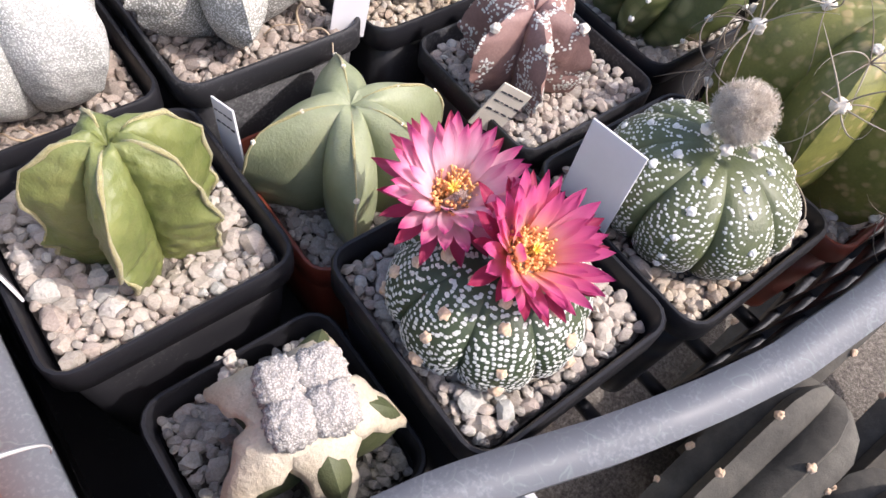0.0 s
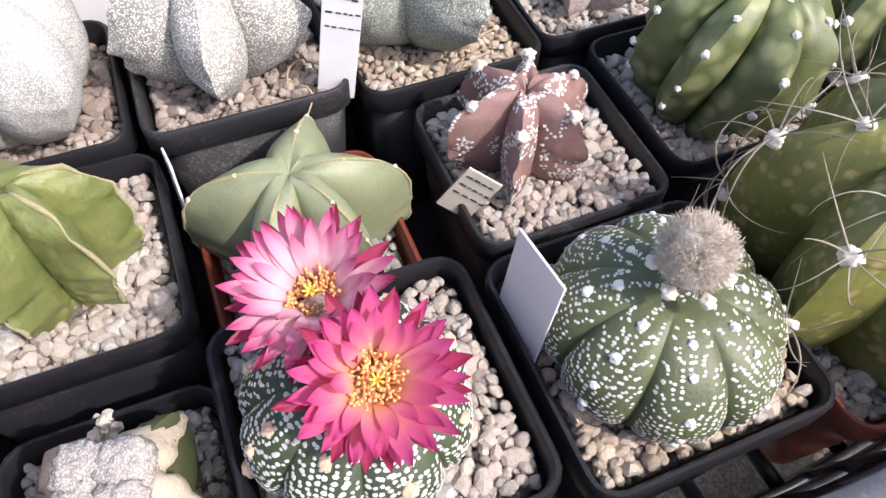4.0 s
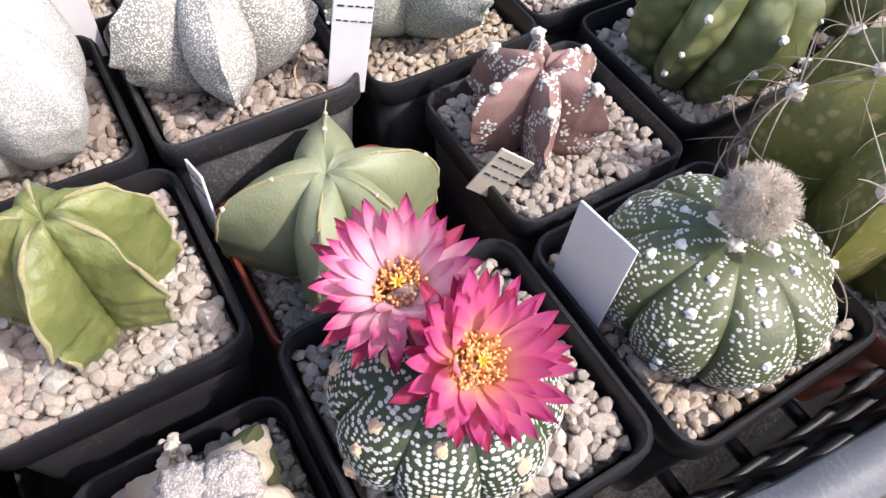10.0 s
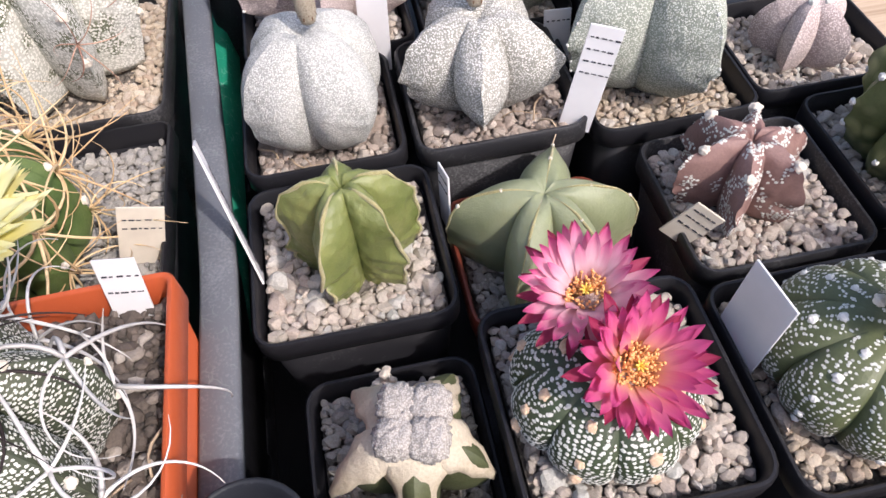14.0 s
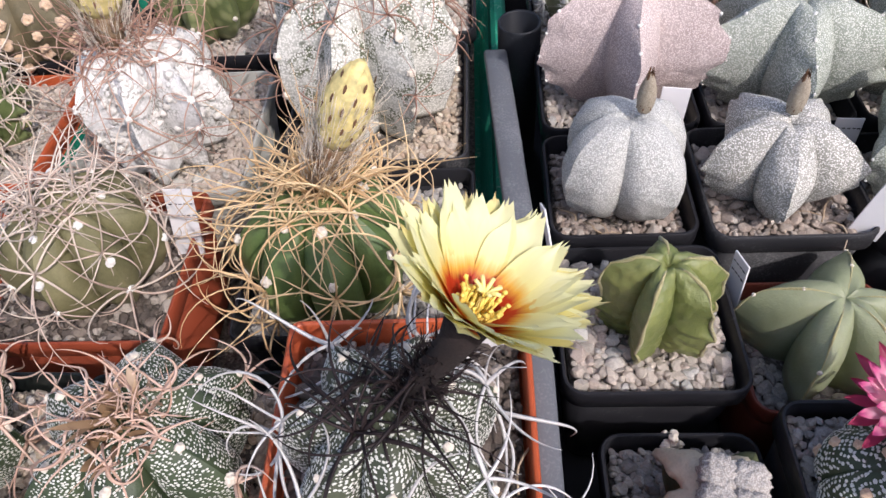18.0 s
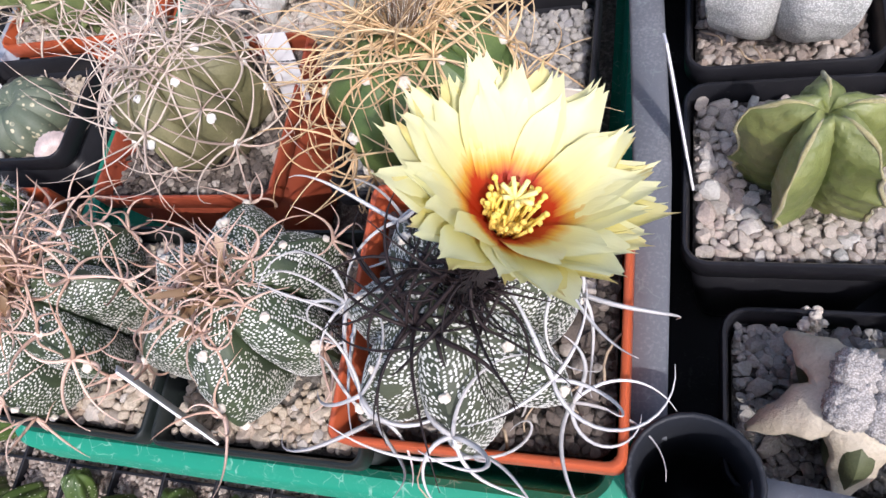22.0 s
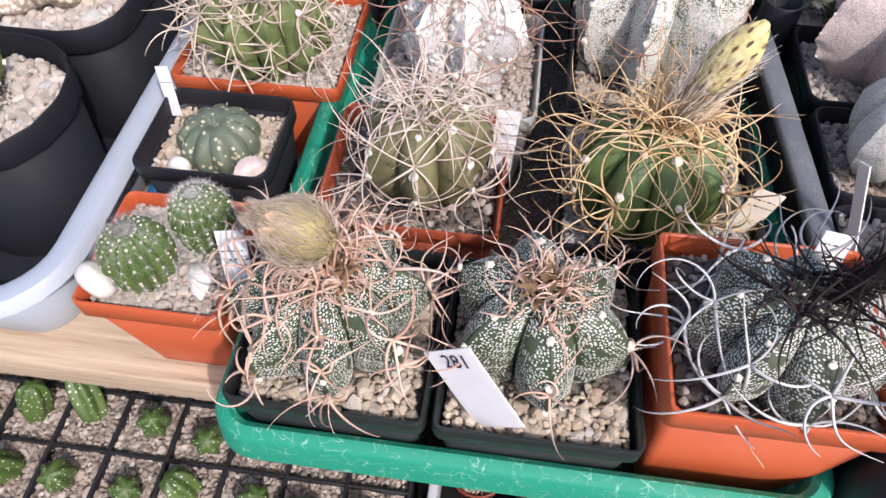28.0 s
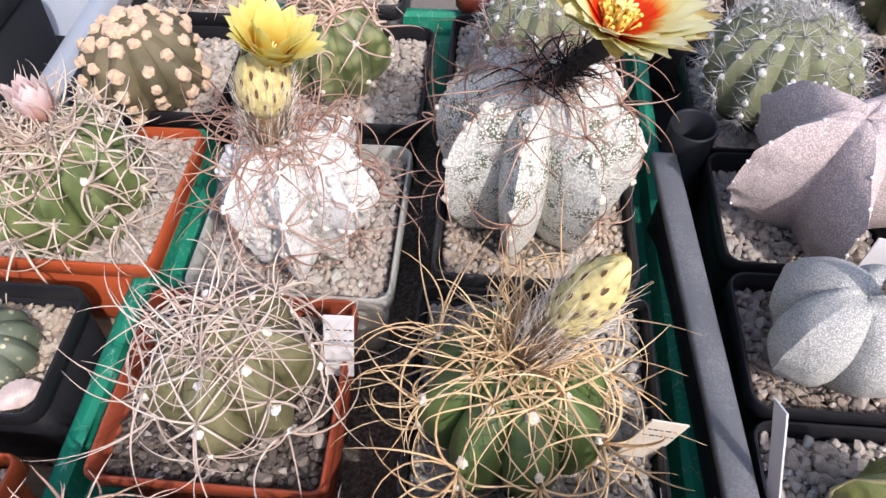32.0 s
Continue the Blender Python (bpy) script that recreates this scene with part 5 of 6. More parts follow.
gold_set = spine_set("golden", GOLD_SP, 7, count=9, length=0.044, spread=(45, 90), curl=1.9, radius=0.00050, segs=10, wild=0.5, centre=1)
white_set = spine_set("cream", WHITE_SP, 7, count=7, length=0.040, spread=(55, 90), curl=1.8, radius=0.00050, segs=10, wild=0.35, centre=1)
dark_set = spine_set("black", DARK_SP, 5, count=5, length=0.036, spread=(20, 92), curl=2.3, radius=0.00058, segs=12, wild=1.0)
grey_set = spine_set("grey", GREY_SP, 5, count=5, length=0.036, spread=(55, 100), curl=2.5, radius=0.00062, segs=14, wild=0.5)
red_set = spine_set("reddish", RED_SP, 6, count=7, length=0.034, spread=(35, 85), curl=2.4, radius=0.00042, segs=12, wild=0.5)
bush_set = spine_set("bushy", BUSH_SP, 6, count=8, length=0.029, spread=(45, 95), curl=1.6, radius=0.00066, segs=8, wild=0.45, centre=1)
short_set = spine_set("short", GREY_SP, 4, count=11, length=0.0046, spread=(25, 85), curl=0.2, radius=0.00008, segs=3, wild=0.2, sides=3)
straw_set = spine_set("straw", GOLD_SP, 4, count=12, length=0.017, spread=(5, 60), curl=1.0, radius=0.00034, segs=7, wild=0.7)

a281, vsa = cactus((-0.229, -0.031, 0.079), "speckled green star cactus under a nest of tan spines", CAP, 8, 0.041, 0.050, 0.40, "cream", 0.0015, (0.30, 0.55, 0.78), tan_set, (0.42, 0.62, 0.78, 0.92), angles=tuple(12 + 45 * k for k in range(8)), belly=0.48, base=0.72, nu=18, nv=28, wob=0.08, seed=31, flat=2.4, bulge=0.14)
dot_rows(a281, vsa, 8, 18, 28, FLECK, 0.00034, 0.00092, 0.15, 1.6, edge=0.46, drop=0.15, thin=0.0, seed=21, row=0.00098)
b281, vsb = cactus((-0.141, -0.027, 0.079), "speckled green star cactus with tan crown spines", CAP, 6, 0.038, 0.049, 0.42, "cream", 0.0016, (0.35, 0.6, 0.8), tan_set, (0.56, 0.90), angles=tuple(-82 + 60 * k for k in range(6)), belly=0.48, base=0.74, nu=20, nv=28, wob=0.08, seed=32, flat=2.5, spine_scale=0.8, bulge=0.16)
dot_rows(b281, vsb, 6, 20, 28, FLECK, 0.00034, 0.00092, 0.15, 1.6, edge=0.46, drop=0.15, thin=0.0, seed=22, row=0.00098)
capc, vsc = cactus((-0.055, -0.037, 0.104), "white-flecked cactus with black crown spines in flower", CAPW, 7, 0.0335, 0.051, 0.42, "cream", 0.0014, (0.35, 0.6, 0.8), dark_set, (0.92,), angles=tuple(-80 + 360 / 7 * k for k in range(7)), belly=0.5, base=0.65, nu=18, nv=28, wob=0.08, seed=33, flat=2.3, bulge=0.14)
dot_rows(capc, vsc, 7, 18, 28, FLECK, 0.00035, 0.00088, 0.15, 1.6, edge=0.48, drop=0.10, thin=0.0, seed=23, row=0.00095)
for rib in range(7):
    for u in (0.42, 0.66):
        p, out = on_rib(vsc, 7, 18, 28, rib, u)
        add_spines(capc, grey_set[(rib + int(u * 10)) % 4], stand(p, out, rib * 1.3, 1.0), 400)
spw, vs = cactus((-0.203, 0.071, 0.072), "grey-olive ribbed cactus in a cage of cream spines", OLIVE, 7, 0.034, 0.053, 0.38, "white", 0.0018, (0.35, 0.58, 0.80), white_set, (0.34, 0.62, 0.88), angles=tuple(-92 + 360 / 7 * k for k in range(7)), belly=0.45, base=0.75, nu=16, nv=36, seed=34, flat=2.2, wob=0.05, bulge=0.16, lump=0.03)
gold, vs = cactus((-0.092, 0.064, 0.072), "green ribbed cactus in a nest of golden spines", LEAF, 8, 0.037, 0.058, 0.32, "cream", 0.0020, (0.35, 0.6, 0.82), gold_set, (0.28, 0.56, 0.86), angles=tuple(14 + 45 * k for k in range(8)), belly=0.45, base=0.75, nu=16, nv=36, seed=35, flat=2.2, wob=0.04, bulge=0.20, lump=0.015)
snow, vs = cactus((-0.195, 0.160, 0.070), "snow-white flaky cactus with reddish curling spines", SNOW, 8, 0.037, 0.068, 0.42, "white", 0.0018, (0.4, 0.62, 0.82), red_set, (0.42, 0.62, 0.80, 0.92), spin=8, q=0.9, belly=0.5, base=0.8, nu=16, seed=36, flat=2.3, wob=0.24)
rng = random.Random(36)
flakes = []
for k in range(420):
    p = Vector(rng.choice(vs[len(vs) // 4:int(len(vs) * 0.93)]))
    out = Vector((p.x, p.y, 0.35 * (p.z - 0.03))).normalized()
    sz = rng.uniform(0.0012, 0.0034)
    bv, bf = blob(sz, 0.8, 0.7, k, 1)
    flakes.append(([v + p - out * sz * 0.35 for v in bv], bf))
part("wool_flake", mesh("wool_flake", *merge(flakes), WOOL_WHITE), snow, "white mealy wool flakes", kind="stuff")
band, vs = cactus((-0.086, 0.185, 0.073), "large green cactus with white mealy bands and eight ribs", BAND, 8, 0.048, 0.080, 0.42, "cream", 0.0018, (0.35, 0.55, 0.72, 0.86), red_set, (0.5, 0.78, 0.93), spin=-12, q=0.95, belly=0.5, base=0.8, nu=16, seed=37, flat=2.4, wob=0.06)
GYMG = skin("grey_green_tubercle_skin", (0.095, 0.135, 0.042), (0.21, 0.25, 0.095), rough=0.6)
gym, vs = cactus((-0.318, 0.167, 0.069), "shaggy green cactus covered in pale bristling spines", GYMG, 10, 0.040, 0.052, 0.34, "cream", 0.0016, (0.3, 0.5, 0.7, 0.85), bush_set, (0.30, 0.50, 0.68, 0.82, 0.93), angles=tuple(5 + 36 * k for k in range(10)), belly=0.45, base=0.8, nu=14, nv=40, seed=38, flat=2.2, wob=0.08, bulge=0.16, scallop=0.09)
KNOB = skin("knobbly_brown_green_skin", (0.09, 0.08, 0.04), (0.20, 0.16, 0.09), rough=0.7)
c, vs = cactus((-0.304, 0.252, 0.071), "knobbly brown-green globe cactus", KNOB, 12, 0.034, 0.050, 0.16, "tan", 0.0035, (0.2, 0.35, 0.5, 0.65, 0.8, 0.9), None, (), spin=5, q=1.3, nu=10, wob=0.2, seed=39)
c, vs = cactus((-0.20, 0.275, 0.069), "dull green ribbed cactus in the back row", RIBG, 8, 0.034, 0.05, 0.3, "cream", 0.0016, (0.4, 0.7, 0.9), tan_set, (0.7, 0.9), seed=44, nu=12)
PALEF = skin("pale_dull_green_skin", (0.16, 0.18, 0.09), (0.28, 0.29, 0.17), rough=0.7)
c, vs = cactus((-0.08, 0.288, 0.071), "fuzzy pale green cactus in the back row", PALEF, 14, 0.036, 0.06, 0.14, "white", 0.0016, (0.2, 0.35, 0.5, 0.65, 0.8), short_set, (0.15, 0.24, 0.33, 0.42, 0.51, 0.6, 0.69, 0.78, 0.86, 0.94), seed=45, nu=8, spine_scale=2.4, most=0)
c, vs = cactus((0.045, 0.262, 0.073), "fuzzy pale green cactus in the back row", PALEF, 14, 0.040, 0.06, 0.14, "white", 0.0016, (0.2, 0.35, 0.5, 0.65, 0.8), short_set, (0.15, 0.24, 0.33, 0.42, 0.51, 0.6, 0.69, 0.78, 0.86, 0.94), seed=46, nu=8, spine_scale=2.4, most=0)

for k, (x, y) in enumerate(((-0.306, 0.359), (-0.206, 0.374), (-0.096, 0.384), (0.004, 0.379), (0.139, 0.261), (0.224, 0.261), (0.139, 0.349), (0.229, 0.349))):
    cactus((x, y, 0.072), "cactus with tan and white spines in the back row", (RIBG, LEAF, OLIVE, BAND)[k % 4], 9, 0.030 + 0.003 * (k % 3), 0.05 + 0.004 * (k % 4), 0.28, "cream", 0.0014, (0.3, 0.5, 0.7, 0.85), (tan_set, bush_set, short_set, red_set)[k % 4], (0.3, 0.5, 0.7, 0.88), seed=200 + k, nu=10, most=0, wob=0.06)

# small lobed cactus, twin globes, shells
LOBE = skin("dull_green_skin", (0.095, 0.122, 0.082), (0.165, 0.192, 0.132), (0.55, 0.50, 0.34), 260, 0.26, 0.06, patch=0.48, rough=0.55)
c, vs = cactus((-0.3205, 0.078, 0.066), "flattened dull green cactus with swollen ribs", LOBE, 11, 0.0230, 0.0265, 0.17, None, 0.0010, (), None, (), q=1.5, belly=0.4, base=0.8, dip=0.2, nu=12, seed=50, flat=2.2, wob=0.03)
REB = skin("bright_green_skin", (0.05, 0.095, 0.018), (0.12, 0.185, 0.045), rough=0.55)
for x, y, r, h, s in ((-0.330, -0.007, 0.0175, 0.034, 51), (-0.307, 0.018, 0.0155, 0.034, 52)):
    cactus((x, y, 0.070), "small round green cactus with fine white bristles", REB, 18, r, h, 0.15, "cream", 0.00055, (0.12, 0.23, 0.34, 0.45, 0.56, 0.67, 0.77, 0.86), short_set, (0.12, 0.23, 0.34, 0.45, 0.56, 0.67, 0.77, 0.86, 0.94), spin=s * 7, q=1.4, belly=0.45, base=0.8, nu=8, nv=20, seed=s, flat=2.1, spine_scale=1.0, dip=0.06, most=150)


def snail(at, r, mat, label, turn=0.0, tilt=90):
    items = []
    path, n = [], 60
    for k in range(n):
        t = k / (n - 1)
        a = t * 2 * math.pi * 2.6
        rad = r * (0.03 + 0.42 * t)
        path.append((rad * math.cos(a), rad * math.sin(a), r * 0.7 * (1 - t)))
    v, f = tube(path, r * 0.52, 12, lambda t: 0.25 + 0.80 * t)
    solo("snail_shell", mesh("snail_shell", v, f, mat), at, label, "shell", m=Matrix.Translation(at) @ Euler((radians(tilt), 0, radians(turn))).to_matrix().to_4x4())


def cockle(at, r, mat, label, turn=0.0, tilt=(35, 0)):
    vs = []
    nu, nv = 33, 10
    for layer in (0, 1):
        for j in range(nv):
            t = j / (nv - 1)
            for i in range(nu):
                a = radians(-75 + 150 * i / (nu - 1))
                rr = r * (0.05 + 1.35 * t) * (1 + 0.02 * math.cos(i * math.pi / 1.5))
                z = r * 0.55 * math.sin(math.pi * min(0.95, t * 0.75 + 0.15)) * math.cos(a * 0.9) ** 0.5 + 0.012 * r * math.cos(i * math.pi / 1.5)
                vs.append((rr * math.sin(a) * 0.72, rr * math.cos(a) * 0.8 - r * 0.5, z - layer * r * 0.07))
    fs = grid_faces(nu, nv, False) + [tuple(reversed(q)) for q in grid_faces(nu, nv, False, nu * nv)]
    solo("sea_shell", mesh("sea_shell", vs, fs, mat), at, label, "shell", m=Matrix.Translation(at) @ Euler((radians(tilt[0]), radians(tilt[1]), radians(turn))).to_matrix().to_4x4())


snail((-0.3350, 0.0565, 0.0760), 0.0072, SHELL, "small white coiled snail shell on gravel", 10, 70)
cockle((-0.2975, 0.0605, 0.0755), 0.0108, SHELL_PINK, "pinkish ribbed sea shell on gravel", 40, (30, 10))
snail((-0.3465, -0.0215, 0.0810), 0.0115, SHELL, "pale greenish round snail shell on gravel", 150, 65)
cockle((-0.2988, -0.0130, 0.0775), 0.0110, SHELL, "white oval sea shell on gravel", -60, (25, 0))

# ---- yellow flowers and buds ----
YEL = petal_mat("pale_yellow_petal", [(0.0, (0.42, 0.02, 0.004)), (0.30, (0.52, 0.04, 0.005)), (0.40, (0.76, 0.42, 0.05)), (0.52, (0.80, 0.75, 0.33)), (0.8, (0.80, 0.79, 0.48)), (1.0, (0.76, 0.74, 0.42))], 0.026, 0.3)
YEL_OUT = petal_mat("outer_yellow_petal", [(0.0, (0.62, 0.42, 0.12)), (0.5, (0.78, 0.70, 0.22)), (0.9, (0.72, 0.66, 0.30)), (1.0, (0.52, 0.40, 0.17))], 0.026, 0.25)
YSTAM = plain("yellow_stamen", (0.88, 0.66, 0.14), 0.6, 0.2, 900)
YPIST = plain("pale_yellow_pistil", (0.86, 0.76, 0.30), 0.5, 0.1)
HAIRY = wool_mat("dark_scaly_tube", (0.008, 0.005, 0.004), (0.034, 0.020, 0.017), sheen=0.0)


def yellow_flower(host, foot, heart, normal, L, seed, label, inner=None):
    inner = inner or YEL
    inv, rot = host.matrix_basis.inverted(), host.matrix_basis.to_3x3().inverted()
    foot, heart, normal = Vector(foot), Vector(heart), Vector(normal).normalized()
    mid = (foot + heart) / 2 - normal * 0.002
    path = [foot, mid, heart - normal * L * 0.30, heart - normal * L * 0.02]
    part("flower_tube", mesh("flower_tube", *tube([inv @ p for p in path], 0.0042, 14, lambda t: 0.75 + 0.55 * t ** 2), HAIRY), host, "dark scaly tube below the flower")
    rng = random.Random(seed)
    wool = []
    for k in range(240):
        t, az = rng.uniform(0.0, 0.85), rng.uniform(0, 6.283)
        axis = (heart - foot).normalized()
        o = (Vector((math.cos(az), math.sin(az), 0)) - axis * axis.dot(Vector((math.cos(az), math.sin(az), 0)))).normalized()
        p = foot.lerp(heart - normal * L * 0.2, t) + o * 0.0036
        wool.append(tube([inv @ p, inv @ (p + o * 0.002 + axis * 0.002), inv @ (p + o * rng.uniform(0.002, 0.005) + axis * rng.uniform(0.004, 0.009))], 0.00022, 3, lambda u: 1 - 0.7 * u))
    part("hair", mesh("hair", *merge(wool), DARK_SP), host, kind="stuff")
    for k in range(6):
        add_spines(host, dark_set[k % 5], stand(inv @ (foot + (heart - foot) * (0.03 + 0.08 * k)), rot @ Vector((math.cos(2.1 * k), math.sin(2.1 * k), 0.5)), k, 0.75))
    return flower(host, inv @ heart, rot @ normal, L, [(16, 40, 1.0, inner), (16, 43, 0.99, inner), (9, 46, 0.93, inner), (16, 38, 0.95, YEL_OUT)], None, YSTAM, YPIST, W=0.32, stamens=55, seed=seed, label=label, centre_r=0.18, tip=1.3, cup=-0.05, arch=-0.04, ragged=0.05, lobes=0.12, jitter=2)


yellow_flower(capc, (-0.050, -0.036, 0.152), (-0.0305, -0.0355, 0.1925), (0.42, 0.20, 0.88), 0.0258, 5, "wide open pale yellow flower with red throat")
YEL_RED = petal_mat("pale_yellow_petal_red_heart", [(0.0, (0.70, 0.03, 0.004)), (0.36, (0.78, 0.05, 0.005)), (0.44, (0.80, 0.36, 0.05)), (0.54, (0.80, 0.74, 0.34)), (0.8, (0.80, 0.78, 0.50)), (1.0, (0.76, 0.74, 0.46))], 0.032, 0.3)
yellow_flower(band, (-0.084, 0.182, 0.150), (-0.0670, 0.1600, 0.1950), (0.18, -0.20, 0.95), 0.0325, 6, "wide open pale yellow flower with red throat", YEL_RED)


def bud(host, foot, tip, r, label, seed=1, open_=0.0):
    """A closed scaly bud on a hairy tube."""
    rng = random.Random(seed)
    inv = host.matrix_basis.inverted()
    foot, tip = inv @ Vector(foot), inv @ Vector(tip)
    d = (tip - foot)
    part("bud_tube", mesh("bud_tube", *tube([foot, foot + d * 0.3, foot + d * 0.5], r * 0.9, 12, lambda t: 0.7 + 0.3 * t), BUD_TUBE), host, "straw-brown hairy tube below the bud")
    part("bud", mesh("bud", *tube([foot + d * (0.42 + 0.58 * k / 8) for k in range(9)], r, 16, lambda t: 0.85 + 0.38 * math.sin(math.pi * min(1, t * 1.1)) - 0.62 * t ** 6), BUDY), host, label)
    q = d.normalized().to_track_quat("Z", "Y").to_matrix().to_4x4()
    hairs = []
    for k in range(420):
        t, az = rng.uniform(0.05, 0.72), rng.uniform(0, 6.283)
        o = q @ Vector((math.cos(az), math.sin(az), 0))
        p = foot + d * t + o * r * (0.9 if t < 0.45 else 1.0)
        hairs.append(tube([p, p + o * 0.002 + d.normalized() * 0.003, p + o * rng.uniform(0.002, 0.006) + d.normalized() * rng.uniform(0.006, 0.014)], 0.00018, 3, lambda s: 1 - 0.7 * s))
    part("hair", mesh("hair", *merge(hairs), TUFTW), host, kind="stuff")
    def bulge(t):
        s = max(0.0, (t - 0.42) / 0.58)
        return 1.0 if s == 0 else 0.90 + 0.38 * math.sin(math.pi * min(1, s * 1.1)) - 0.62 * s ** 6

    scale_me = mesh("bud_scale", *petal(r * 0.5, r * 0.16, 0.2, 0.0, -0.1), SCALE)
    tepal_me = mesh("tepal", *petal(d.length * 0.36, r * 0.75, 0.7, 0.22, 0.0), BUDY)
    for k in range(14):
        t = 0.50 + 0.012 * k
        part("tepal", tepal_me, host, m=Matrix.Translation(foot + d * t) @ q @ Matrix.Rotation(k * 2.4 + 0.6, 4, "Z") @ Matrix.Translation((0, r * (bulge(t) + 0.01), 0)) @ Matrix.Rotation(radians(95), 4, "X"))
    for k in range(64):
        t = 0.24 + 0.66 * k / 64
        az = k * 2.4
        m = Matrix.Translation(foot + d * t) @ q @ Matrix.Rotation(az, 4, "Z") @ Matrix.Translation((0, r * bulge(t), 0)) @ Matrix.Rotation(radians(82 + 8 * t), 4, "X")
        part("scale", scale_me, host, m=m)


BUD_TUBE = wool_mat("straw_brown_tube", (0.16, 0.10, 0.06), (0.42, 0.30, 0.18), sheen=0.0)
BUDY = plain("yellow_bud", (0.62, 0.52, 0.22), 0.6, 0.35, 260)
SCALE = plain("dark_bud_scale", (0.16, 0.08, 0.04), 0.7, 0.3, 400)
bud(gold, (-0.0905, 0.066, 0.130), (-0.0660, 0.072, 0.182), 0.0076, "closed yellow bud with dark scale tips", 3)
bud(snow, (-0.200, 0.157, 0.134), (-0.1935, 0.160, 0.180), 0.0092, "opening yellow bud with dark scales", 4)
YEL_DEEP = petal_mat("deep_yellow_petal", [(0.0, (0.62, 0.06, 0.01)), (0.22, (0.72, 0.16, 0.02)), (0.36, (0.80, 0.58, 0.10)), (0.7, (0.80, 0.72, 0.22)), (1.0, (0.80, 0.76, 0.34))], 0.024, 0.35)
sinv = snow.matrix_basis
flower(snow, sinv.inverted() @ Vector((-0.1915, 0.1595, 0.1745)), sinv.to_3x3().inverted() @ Vector((0.34, -0.05, 0.93)), 0.0235, [(12, 58, 1.0, YEL_DEEP), (11, 68, 0.98, YEL_DEEP), (9, 78, 0.9, YEL_DEEP), (11, 52, 0.95, YEL_OUT)], None, YSTAM, YPIST, W=0.36, stamens=20, seed=11, label="half-open yellow flower on the bud", centre_r=0.30, tip=0.9)
PINKB = petal_mat("pale_pink_bud_petal", [(0.0, (0.45, 0.20, 0.14)), (0.5, (0.72, 0.46, 0.42)), (1.0, (0.80, 0.66, 0.64))], 0.016, 0.2)
inv = gym.matrix_basis.inverted()
gb = new("flower_bud")
gb.parent = gym
gb.matrix_basis = Matrix.Translation(inv @ Vector((-0.311, 0.174, 0.127)))
tagged(gb, "half-open pale pink bud")
pm = mesh("petal", *petal(0.019, 0.007, 0.4, 0.25, 0.2), PINKB)
for k in range(20):
    part("petal", pm, gb, m=Matrix.Rotation(k * 2.4, 4, "Z") @ Matrix.Translation((0, 0.0016 + 0.0002 * k, 0)) @ Matrix.Rotation(radians(92 - k * 0.9), 4, "X"))
# withered brown flower on the front spiny cactus
DRYP = petal_mat("withered_petal", [(0.0, (0.30, 0.24, 0.11)), (0.35, (0.52, 0.44, 0.20)), (0.6, (0.56, 0.40, 0.22)), (1.0, (0.58, 0.44, 0.36))], 0.034, 0.2)
STRAWH = spine_mat("straw_hair", (0.46, 0.34, 0.24), (0.76, 0.66, 0.55))
inv = a281.matrix_basis.inverted()
db = new("withered_flower")
db.parent = a281
db.matrix_basis = inv @ Matrix.Translation((-0.2225, -0.0345, 0.150)) @ Vector((-0.66, -0.20, 0.72)).to_track_quat("Z", "Y").to_matrix().to_4x4()
tagged(db, "closed withered straw-coloured flower")


def oval(t):
    return 0.0124 * max(0.03, math.sin(math.pi * (0.12 + 0.86 * t)) ** 0.75) * (1 - 0.12 * t)


part("core", mesh("core", *loft([ring(oval(k / 12) * 0.93, 0.030 * k / 12, 24) for k in range(13)]), DRYP), db)
pm = [mesh("petal", *petal(0.028 * s, 0.0095, 0.8, 0.0, -0.02), DRYP) for s in (0.8, 0.92, 1.0)]
for k in range(30):
    part("petal", pm[k % 3], db, m=Matrix.Rotation(k * 2.4, 4, "Z") @ Matrix.Translation((0, 0.0085 - 0.00008 * k, 0.001)) @ Matrix.Rotation(radians(93 + 0.2 * k), 4, "X"))
hairs = []
for k in range(1500):
    az, t = rng.uniform(0, 6.283), rng.random()
    r0, r1 = oval(t) + 0.0002, oval(min(1, t + 0.22)) + 0.0012
    p = Vector((r0 * math.cos(az), r0 * math.sin(az), 0.030 * t))
    g = rng.uniform(0.15, 1.0)
    q = Vector((r1 * math.cos(az + rng.gauss(0, 0.12)), r1 * math.sin(az + rng.gauss(0, 0.12)), 0.030 * t + rng.uniform(0.003, 0.006))) + g * 0.0020 * Vector((math.cos(az), math.sin(az), 0))
    hairs.append(tube([p, (p + q) / 2 + 0.0006 * Vector((math.cos(az), math.sin(az), 0)), q], 0.00013, 3, lambda t: 1 - 0.7 * t))
part("hair", mesh("hair", *merge(hairs), STRAWH), db, kind="stuff")
